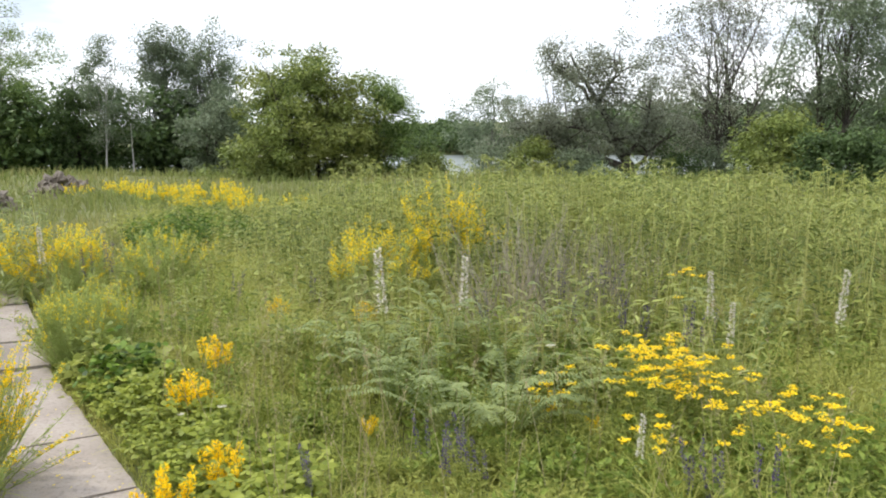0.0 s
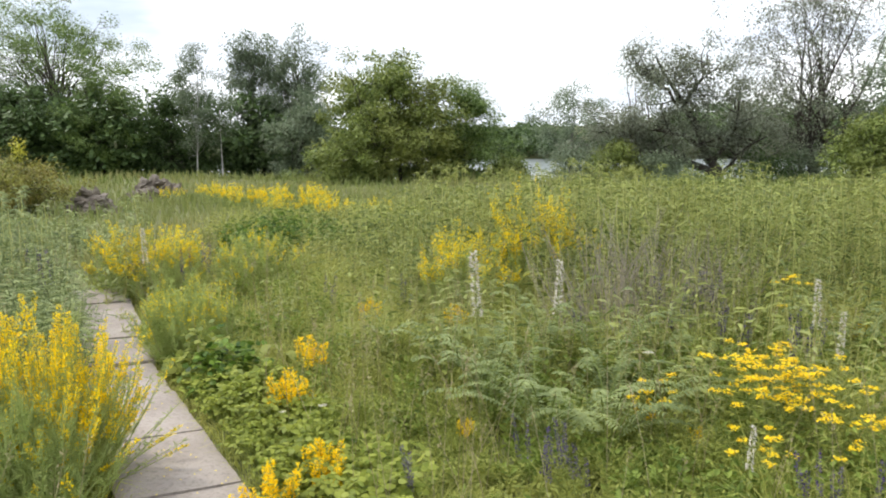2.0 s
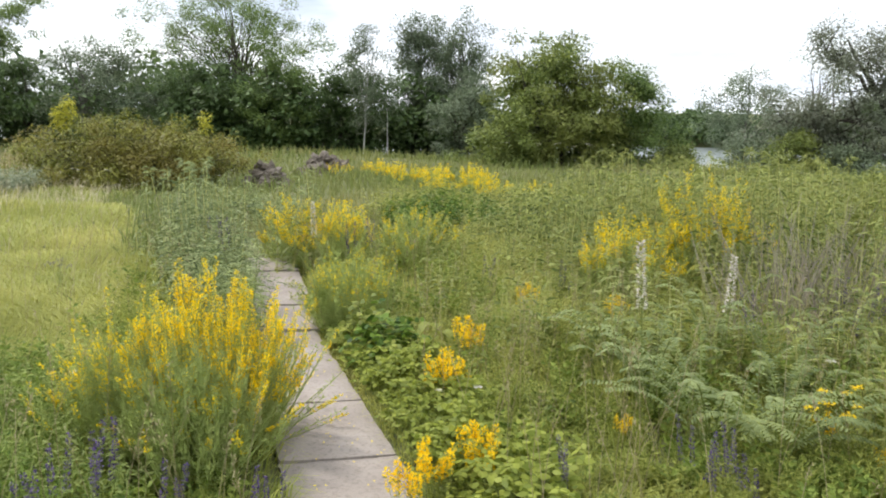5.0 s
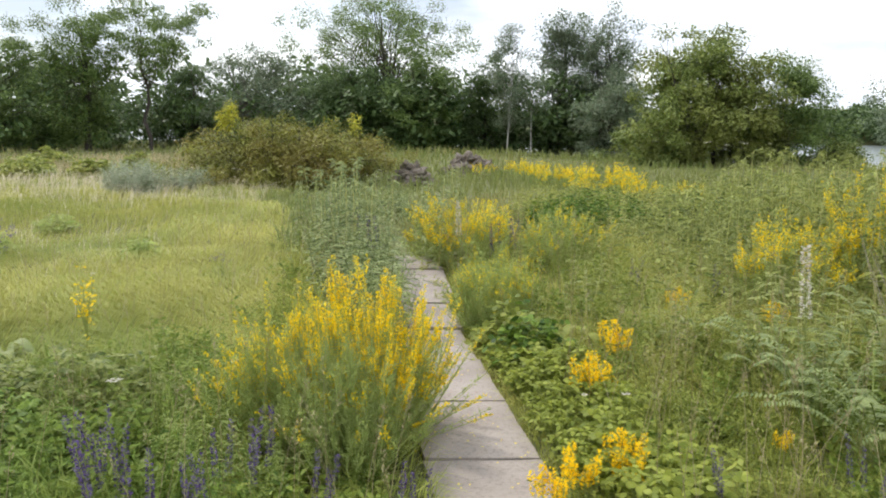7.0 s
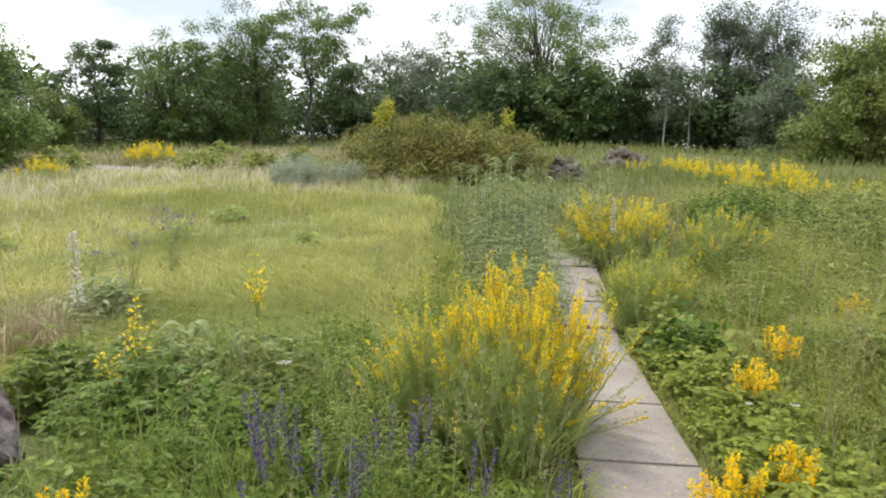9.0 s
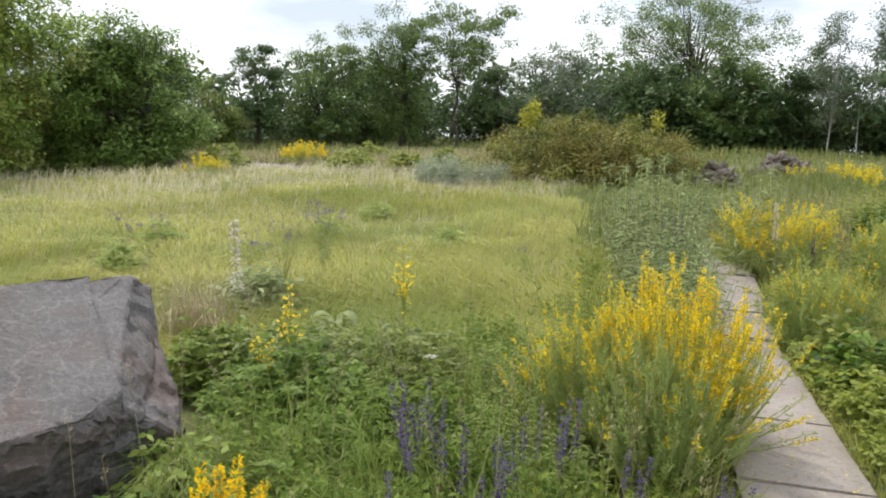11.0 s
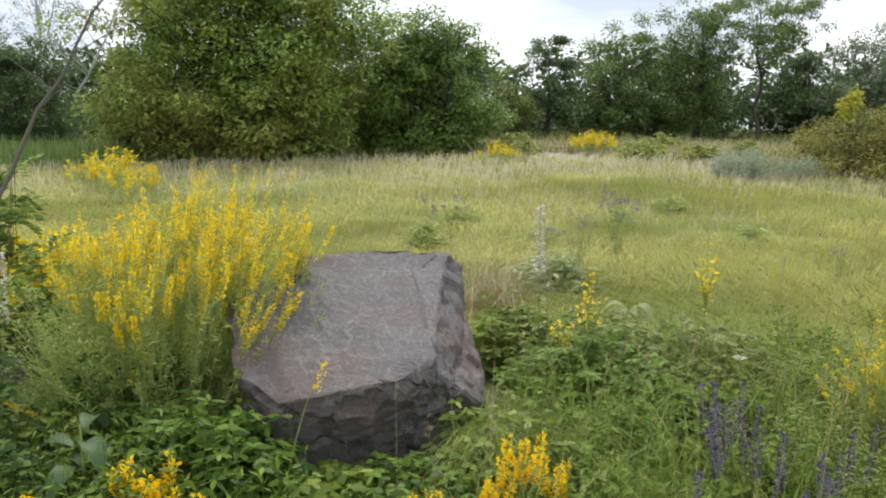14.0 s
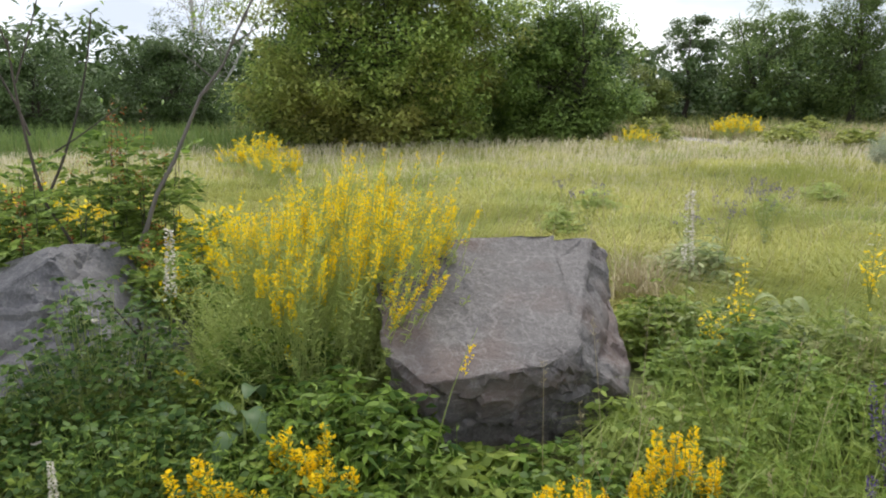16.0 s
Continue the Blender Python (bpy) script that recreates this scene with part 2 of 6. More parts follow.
M_ROCK = slate("slate_rock", (0.088, 0.08, 0.08), (0.145, 0.134, 0.132), (0.20, 0.187, 0.184), (0.125, 0.084, 0.072), (0.29, 0.275, 0.27), 1.5, 26, (1, 1, 1.3))
M_ROCK2 = slate("dark_slate_rock", (0.085, 0.082, 0.09), (0.14, 0.136, 0.146), (0.20, 0.195, 0.20), (0.11, 0.098, 0.096), (0.30, 0.295, 0.29), 1.8, 22, (1, 1.5, 1))
M_ROSE = leafy("rose_leaf", (0.03, 0.07, 0.016), (0.115, 0.19, 0.04), (0.07, 0.125, 0.03), through_light=0.33)
M_ROWAN = leafy("rowan_leaf", (0.048, 0.107, 0.0213), (0.309, 0.437, 0.091), (0.213, 0.256, 0.064), through_light=0.36, scale=1.2)
M_BARK = rough_mat("dark_bark", (0.045, 0.038, 0.032), (0.085, 0.07, 0.058), (0.12, 0.105, 0.09), 3, 0.95, 0.6, 8, (1, 1, 0.25))
M_BARKG = rough_mat("grey_bark", (0.09, 0.08, 0.07), (0.15, 0.135, 0.12), (0.2, 0.18, 0.16), 3, 0.95, 0.6, 8, (1, 1, 0.25))
M_BIRCH = rough_mat("birch_bark", (0.40, 0.39, 0.36), (0.50, 0.48, 0.45), (0.07, 0.06, 0.05), 2.5, 0.8, 0.3, 4, (1, 1, 2.5))
M_STEM = leafy("green_stem", (0.23, 0.30, 0.08), (0.37, 0.42, 0.14), through_light=0.25)
M_DRY = leafy("dry_stalk", (0.38, 0.32, 0.17), (0.58, 0.50, 0.30), (0.34, 0.28, 0.18), through_light=0.25)
M_GRASS = leafy("grass", (0.215, 0.26, 0.05), (0.47, 0.50, 0.125), (0.55, 0.51, 0.165), through_light=0.46)
M_HERB = leafy("herb_leaf", (0.11, 0.16, 0.03), (0.44, 0.48, 0.12), (0.46, 0.46, 0.14), through_light=0.45)
M_HERBG = leafy("fresh_herb_leaf", (0.065, 0.125, 0.024), (0.29, 0.40, 0.085), (0.25, 0.345, 0.08), through_light=0.42)
M_GRASSG = leafy("fresh_grass", (0.13, 0.205, 0.04), (0.34, 0.43, 0.105), (0.38, 0.43, 0.12), through_light=0.45)
M_HERBD = leafy("dark_herb_leaf", (0.026, 0.066, 0.011), (0.20, 0.305, 0.043), (0.085, 0.155, 0.027), through_light=0.27)
M_GREY = leafy("grey_green_leaf", (0.17, 0.23, 0.09), (0.46, 0.51, 0.24), (0.36, 0.40, 0.17), through_light=0.42)
M_TALL = leafy("tall_herb_leaf", (0.05, 0.092, 0.022), (0.43, 0.47, 0.14), (0.33, 0.355, 0.10), through_light=0.36)
M_FEATHER = leafy("feather_grass", (0.35, 0.365, 0.085), (0.61, 0.585, 0.20), (0.25, 0.32, 0.085), through_light=0.45, scale=0.55)
M_PLUME = leafy("pale_plume", (0.54, 0.49, 0.33), (0.78, 0.72, 0.56), (0.58, 0.50, 0.34), through_light=0.5)
M_LEAFY = leafy("broad_herb_leaf", (0.085, 0.14, 0.026), (0.33, 0.41, 0.085), (0.23, 0.30, 0.065), through_light=0.42)
M_STRAW = leafy("strawberry_leaf", (0.15, 0.20, 0.03), (0.43, 0.48, 0.095), (0.40, 0.42, 0.095), through_light=0.44)
M_YELLOW = leafy("yellow_petal", (0.87, 0.61, 0.012), (0.95, 0.77, 0.02), (0.91, 0.68, 0.014), through_light=0.38)
M_WEED = leafy("weed_leaf", (0.09, 0.135, 0.04), (0.40, 0.44, 0.165), (0.33, 0.345, 0.12), through_light=0.40)
M_BROOM = leafy("broom_leaf", (0.28, 0.36, 0.12), (0.53, 0.60, 0.21), (0.44, 0.51, 0.18), through_light=0.60)
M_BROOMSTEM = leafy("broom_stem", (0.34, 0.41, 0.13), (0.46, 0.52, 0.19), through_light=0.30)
M_TALLSTEM = leafy("pale_stem", (0.40, 0.41, 0.13), (0.58, 0.56, 0.22), through_light=0.15)
M_PINN = leafy("feathered_leaf", (0.15, 0.205, 0.085), (0.36, 0.42, 0.175), (0.30, 0.345, 0.13), through_light=0.40)
M_GOLD = leafy("golden_petal", (0.90, 0.60, 0.010), (0.98, 0.74, 0.018), (0.94, 0.66, 0.012), through_light=0.42)
M_LEMON = leafy("lemon_petal", (0.85, 0.60, 0.015), (0.95, 0.74, 0.03), (0.9, 0.66, 0.02), through_light=0.3)
M_PURPLE = leafy("violet_petal", (0.055, 0.036, 0.105), (0.15, 0.10, 0.26), (0.09, 0.06, 0.12), through_light=0.18)
M_WHITE = leafy("white_petal", (0.55, 0.52, 0.44), (0.78, 0.74, 0.66), (0.50, 0.43, 0.35), through_light=0.25)
M_RED = leafy("rusty_seed_head", (0.30, 0.08, 0.025), (0.42, 0.16, 0.05), through_light=0.1)

# ---- ground, water, path ----
def smooth(a, b, v):
    s = np.clip((v - a) / (b - a), 0, 1)
    return s * s * (3 - 2 * s)


def ground_z(x, y):
    """Height of the ground: a level meadow, a slope to the lake, and rising land beyond it."""
    x, y = np.asarray(x, dtype=float), np.asarray(y, dtype=float)
    u = 0.30 * x + 0.954 * y
    z = -0.45 * smooth(21, 31, u) - 3.15 * smooth(29, 52, u) + 2.6 * smooth(112, 124, u) + 3.0 * smooth(150, 330, u) + 5 * smooth(330, 1200, u)
    return z + 0.03 * vnoise(np.stack([x, y], -1), 0.9, 3.0)


g = Geo()
rr = np.concatenate([[0.0], np.geomspace(0.6, 2500, 110)])
aa = np.linspace(0, 2 * math.pi, 161)[:-1]
gx, gy = rr[:, None] * np.cos(aa), rr[:, None] * np.sin(aa)
gv = np.stack([gx, gy, ground_z(gx, gy)], -1)
i0 = (np.arange(110)[:, None] * 160 + np.arange(160))
i1 = (np.arange(110)[:, None] * 160 + (np.arange(160) + 1) % 160)
g.add(gv, np.stack([i0, i0 + 160, i1 + 160, i1], -1).reshape(-1, 4))
M_TURF = rough_mat("turf", (0.085, 0.095, 0.03), (0.15, 0.17, 0.05), (0.20, 0.18, 0.08), 0.5, 0.95, 0.6, 14)
tagged(part("ground", g, M_TURF, smooth=True), "level grassy meadow ground sloping down to a lake", "ground", kind="structure")

M_WATER = bpy.data.materials.new("lake_water")
M_WATER.use_nodes = True
_n, _l = M_WATER.node_tree.nodes, M_WATER.node_tree.links
_b = _n["Principled BSDF"]
_b.inputs["Base Color"].default_value, _b.inputs["Roughness"].default_value = (0.22, 0.25, 0.25, 1), 0.28
_w, _bp = _n.new("ShaderNodeTexNoise"), _n.new("ShaderNodeBump")
_w.inputs["Scale"].default_value = 0.9
_bp.inputs["Strength"].default_value, _bp.inputs["Distance"].default_value = 1.0, 0.22
_tc = _n.new("ShaderNodeTexCoord")
_l.new(_tc.outputs["Object"], _w.inputs["Vector"])
_l.new(_w.outputs["Fac"], _bp.inputs["Height"])
_l.new(_bp.outputs["Normal"], _b.inputs["Normal"])
g = Geo()
wu, wv = np.meshgrid(np.linspace(40, 121, 12), np.linspace(-260, 260, 24), indexing="ij")
g.add(np.stack([0.30 * wu + 0.954 * wv, 0.954 * wu - 0.30 * wv, np.full_like(wu, -2.7)], -1),
      (lambda a: np.stack([a, a + 24, a + 25, a + 1], -1).reshape(-1, 4))(np.arange(11)[:, None] * 24 + np.arange(23)))
tagged(part("water", g, M_WATER), "calm pale lake water reflecting a bright sky", "lake", kind="structure")

ALONG, LEFT = np.array([-0.576, 0.817]), np.array([-0.817, -0.576])
PATH_MID = np.array([(1.70, -1.45), (-1.60, 3.13), (-2.01, 3.73), (-2.40, 4.29), (-3.25, 5.70), (-4.10, 6.98), (-5.6, 9.0), (-8.0, 11.5)])


def path_dist(p):
    best = np.full(len(p), 1e9)
    for a, b in zip(PATH_MID[:-1], PATH_MID[1:]):
        ab = b - a
        s = np.clip(((p[:, :2] - a) @ ab) / (ab @ ab), 0, 1)
        best = np.minimum(best, np.linalg.norm(p[:, :2] - a - s[:, None] * ab, axis=1))
    return best


def side_left(p):
    """Metres to the left of the path's line."""
    return (p[:, :2] - np.array([-2.01, 3.73])) @ LEFT


def slab_mesh(seed):
    r = random.Random(seed)
    bm = bmesh.new()
    bmesh.ops.create_grid(bm, x_segments=6, y_segments=7, size=0.5)
    for v in bm.verts:
        v.co.x *= 0.50
        v.co.y *= 0.695
        e = abs(v.co.x) > 0.24 or abs(v.co.y) > 0.34
        v.co.z = -0.010 if e else r.uniform(-0.0015, 0.0015)
        v.co.y -= 0.13 * v.co.x
        if e:
            v.co.x += r.uniform(-0.008, 0.004)
            v.co.y += r.uniform(-0.004, 0.004)
    bm.verts.ensure_lookup_table()
    top = list(bm.faces)
    res = bmesh.ops.extrude_face_region(bm, geom=top)
    for v in [q for q in res["geom"] if isinstance(q, bmesh.types.BMVert)]:
        v.co.z += 0.05
    bmesh.ops.recalc_face_normals(bm, faces=bm.faces)
    me = bpy.data.meshes.new("slab")
    bm.to_mesh(me)
    bm.free()
    me.materials.append(M_SLAB)
    return me


pavement = tagged(new("pavement"), "narrow garden path of worn concrete slabs between overgrown borders", "path", kind="structure")
slab_meshes = [slab_mesh(k) for k in range(4)]
for k in range(-4, 7):
    c = np.array([-1.60, 3.13]) + ALONG * (0.705 * k + 0.245) if k < 3 else np.array([-2.40, 4.29]) + np.array([-0.52, 0.854]) * (0.72 * (k - 2) + 0.30)
    ang = math.atan2(ALONG[1], ALONG[0]) - math.pi / 2 if k < 3 else math.atan2(0.854, -0.52) - math.pi / 2
    ob = new("slab", slab_meshes[k % 4])
    ob.parent = pavement
    c = c - LEFT * 0.03
    ob.matrix_basis = pose(c[0], c[1], 0.005 + 0.006 * math.sin(k * 2.1), 0.4 * math.sin(k), 0.5 * math.cos(k * 1.7), math.degrees(ang) + 0.8 * math.sin(k * 3.3))


# ---- trees ----
def crown_leaves(gl, centres, per, rc, L, flat=0.6, spread=None):
    n = len(centres)
    rcs = np.broadcast_to(rc, n)
    c = np.repeat(centres, per, 0)
    r = np.repeat(rcs, per)[:, None]
    off = sphere_dirs(len(c)) * (RNG.random((len(c), 1)) ** 0.45) * r * [1, 1, flat]
    pos = c + off
    out = unit(off * [1, 1, 0.3] + RNG.normal(size=pos.shape) * 0.25 * r)
    d = unit(out + np.array([0, 0, -0.35]) + RNG.normal(size=pos.shape) * 0.35)
    nrm = unit(np.array([0, 0, 1.0]) + out * 0.35 + RNG.normal(size=pos.shape) * 0.34)
    Ls = L * RNG.uniform(0.65, 1.3, len(pos))
    leaf_tri(gl, pos, d, nrm, Ls, Ls * 0.62)


def profile(style, s):
    if style == "bush":
        return np.sqrt(np.clip(1 - (s * 0.98) ** 2.4, 0, 1)) * (0.82 + 0.18 * smooth(0, 0.25, s))
    if style == "column":
        return np.clip(np.sin(np.clip(s * 0.88 + 0.1, 0, 1) * math.pi) ** 0.45, 0.12, 1)
    if style == "umbrella":
        return 0.35 + 0.65 * np.sin(np.clip(s, 0, 1) * math.pi * 0.82) ** 0.8
    return np.sin(np.clip(s * 0.9 + 0.08, 0, 1) * math.pi) ** 0.6


def make_tree(name, x, y, h, hw, low, style, leafm, bark, nc, per, label, rc=0.55, L=0.17, tr=None, fork=0.35, seed=0, lean=0.0, skin=0.55, category="tree", group="", stems=1, straight=False, full=0.0, clump=False):
    global RNG
    RNG = np.random.default_rng(1000 + seed)
    base_z = float(ground_z(x, y))
    t = thing(name, x, y, label, category, group)
    tr = tr or 0.022 * h
    gt, gl = Geo(), Geo()
    nc, rc, L, per = int(nc * 1.6), rc * 0.80, L * 0.69, int(per * 1.3)
    # clumps gather round boughs, so that the outline is uneven and has gaps
    nb = max(8, nc // (8 if clump else 5))
    sb = (np.arange(nb) + RNG.random(nb)) / nb
    sb = sb ** (0.85 if style != "bush" else 1.35)
    ab = np.arange(nb) * 2.4 + RNG.normal(size=nb) * 0.5
    rb = hw * profile(style, sb) * RNG.uniform(skin, 1.0, nb) * (0.95 if clump else 0.86)
    bough = RNG.integers(0, nb, nc)
    size = (0.23 + 0.20 * RNG.random(nb)) * hw * (0.74 if clump else 1.0)
    off = sphere_dirs(nc) * (RNG.random((nc, 1)) ** 0.4) * size[bough][:, None] * [1, 1, {"column": 1.2, "round": 0.8}.get(style, 0.55)]
    c = np.stack([rb[bough] * np.cos(ab[bough]), rb[bough] * np.sin(ab[bough]), h * (low + (1 - low) * sb[bough])], 1) + off
    c[:, 2] += 0.10 * hw - 0.28 * np.abs(off[:, 0] * np.cos(ab[bough]) + off[:, 1] * np.sin(ab[bough]))
    fill = RNG.random(nc) < (0.46 if style == "bush" else 0.62 if style == "column" else 0.20)
    fill |= RNG.random(nc) < full
    sf = RNG.random(nc)
    fr = hw * profile(style, sf) * 0.75 * np.sqrt(RNG.random(nc))
    fa = RNG.uniform(0, 6.28, nc)
    c = np.where(fill[:, None], np.stack([fr * np.cos(fa), fr * np.sin(fa), h * (low + (1 - low) * sf * 0.9)], 1), c)
    c[:, 0] += lean * c[:, 2]
    c[:, 2] *= min(1.0, (h - 0.45 * rc) / c[:, 2].max())
    c[:, 2] = np.maximum(c[:, 2], 0.22)
    # trunks
    for k in range(stems):
        o = np.array([0, 0, 0]) if stems == 1 else np.append(RNG.normal(size=2) * 0.25, 0)
        tilt = np.append(RNG.normal(size=2) * (0.03 if stems == 1 else 0.14) * h, 0)
        tip = np.array([lean * h * 0.8, 0, h * 0.84]) + tilt + o
        p = bent(o[None] + [[0, 0, -0.15]], tip[None], (RNG.normal(size=(1, 3)) * [0.03, 0.03, 0] * h * (not straight)), 9)
        p[:, 1:-1] += RNG.normal(size=(1, 7, 3)) * [0.012 * h, 0.012 * h, 0] * (not straight)
        rad = tr * (1 if stems == 1 else 0.65) * np.linspace(1.15, 0.12, 9)[None]
        tubes(gt, p, rad, 7)
        sel = np.arange(nc) % (2 * stems) == k
        cc = c[sel]
        f = np.clip(cc[:, 2] / h * RNG.uniform(0.45, 0.85, len(cc)), fork * 0.6, 0.85)
        ii = np.clip(f / 0.9 * 8, 0, 7.99)
        lo = ii.astype(int)
        st = p[0][lo] * (1 - (ii - lo))[:, None] + p[0][lo + 1] * (ii - lo)[:, None]
        sag = np.stack([np.zeros(len(cc)), np.zeros(len(cc)), RNG.uniform(-0.03, 0.12, len(cc)) * h], 1) + RNG.normal(size=(len(cc), 3)) * 0.02 * h
        lp = bent(st, cc, sag, 6)
        lp[:, 1:-1] += RNG.normal(size=(len(cc), 4, 3)) * 0.010 * h
        r0 = tr * RNG.uniform(0.12, 0.28, len(cc)) * (1.1 - f)
        tubes(gt, lp, r0[:, None] * np.linspace(1, 0.15, 6)[None], 4)
        # twigs
        m = len(cc) * 2
        tb = np.repeat(lp[:, 3], 2, 0) * 0.5 + np.repeat(lp[:, 5], 2, 0) * 0.5
        tt = np.repeat(cc, 2, 0) + RNG.normal(size=(m, 3)) * rc * 0.6
        tubes(gt, bent(tb, tt, RNG.normal(size=(m, 3)) * 0.05, 2), np.array([[0.3, 0.1]]) * np.repeat(r0, 2)[:, None], 3)
    crown_leaves(gl, c, per, rc * RNG.uniform(0.65, 1.25, nc), L, {"column": 1.0, "round": 0.8, "umbrella": 0.45}.get(style, 0.62))
    part("trunk", gt, bark, t, smooth=True)
    part("crown", gl, leafm, t)
    return t


M_T_DARK = leafy("dark_tree_leaf", (0.0382, 0.0721, 0.0254), (0.144, 0.212, 0.0721), (0.102, 0.158, 0.056), through_light=0.28, scale=0.5)
M_T_MID = leafy("tree_leaf", (0.0603, 0.109, 0.0316), (0.25, 0.339, 0.1), (0.185, 0.26, 0.0723), through_light=0.32, scale=0.5)
M_T_FRESH = leafy("fresh_tree_leaf", (0.05, 0.105, 0.028), (0.34, 0.46, 0.125), (0.25, 0.36, 0.09), through_light=0.34, scale=0.5)
M_T_GREY = leafy("grey_tree_leaf", (0.12, 0.161, 0.0966), (0.267, 0.317, 0.202), (0.193, 0.248, 0.147), through_light=0.32, scale=0.5)
M_T_SILVER = leafy("willow_leaf", (0.153, 0.178, 0.119), (0.306, 0.327, 0.242), (0.23, 0.246, 0.178), through_light=0.32, scale=0.5)
M_T_YELLOW = leafy("yellowish_tree_leaf", (0.077, 0.12, 0.031), (0.31, 0.37, 0.099), (0.285, 0.297, 0.082), through_light=0.3, scale=0.45)
M_T_OLIVE = leafy("olive_shrub_leaf", (0.065, 0.08, 0.018), (0.34, 0.36, 0.07), (0.25, 0.20, 0.052), through_light=0.26, scale=0.9)
M_T_RUST = leafy("maple_leaf", (0.0777, 0.149, 0.0337), (0.467, 0.597, 0.149), (0.415, 0.375, 0.11), through_light=0.34, scale=0.55)

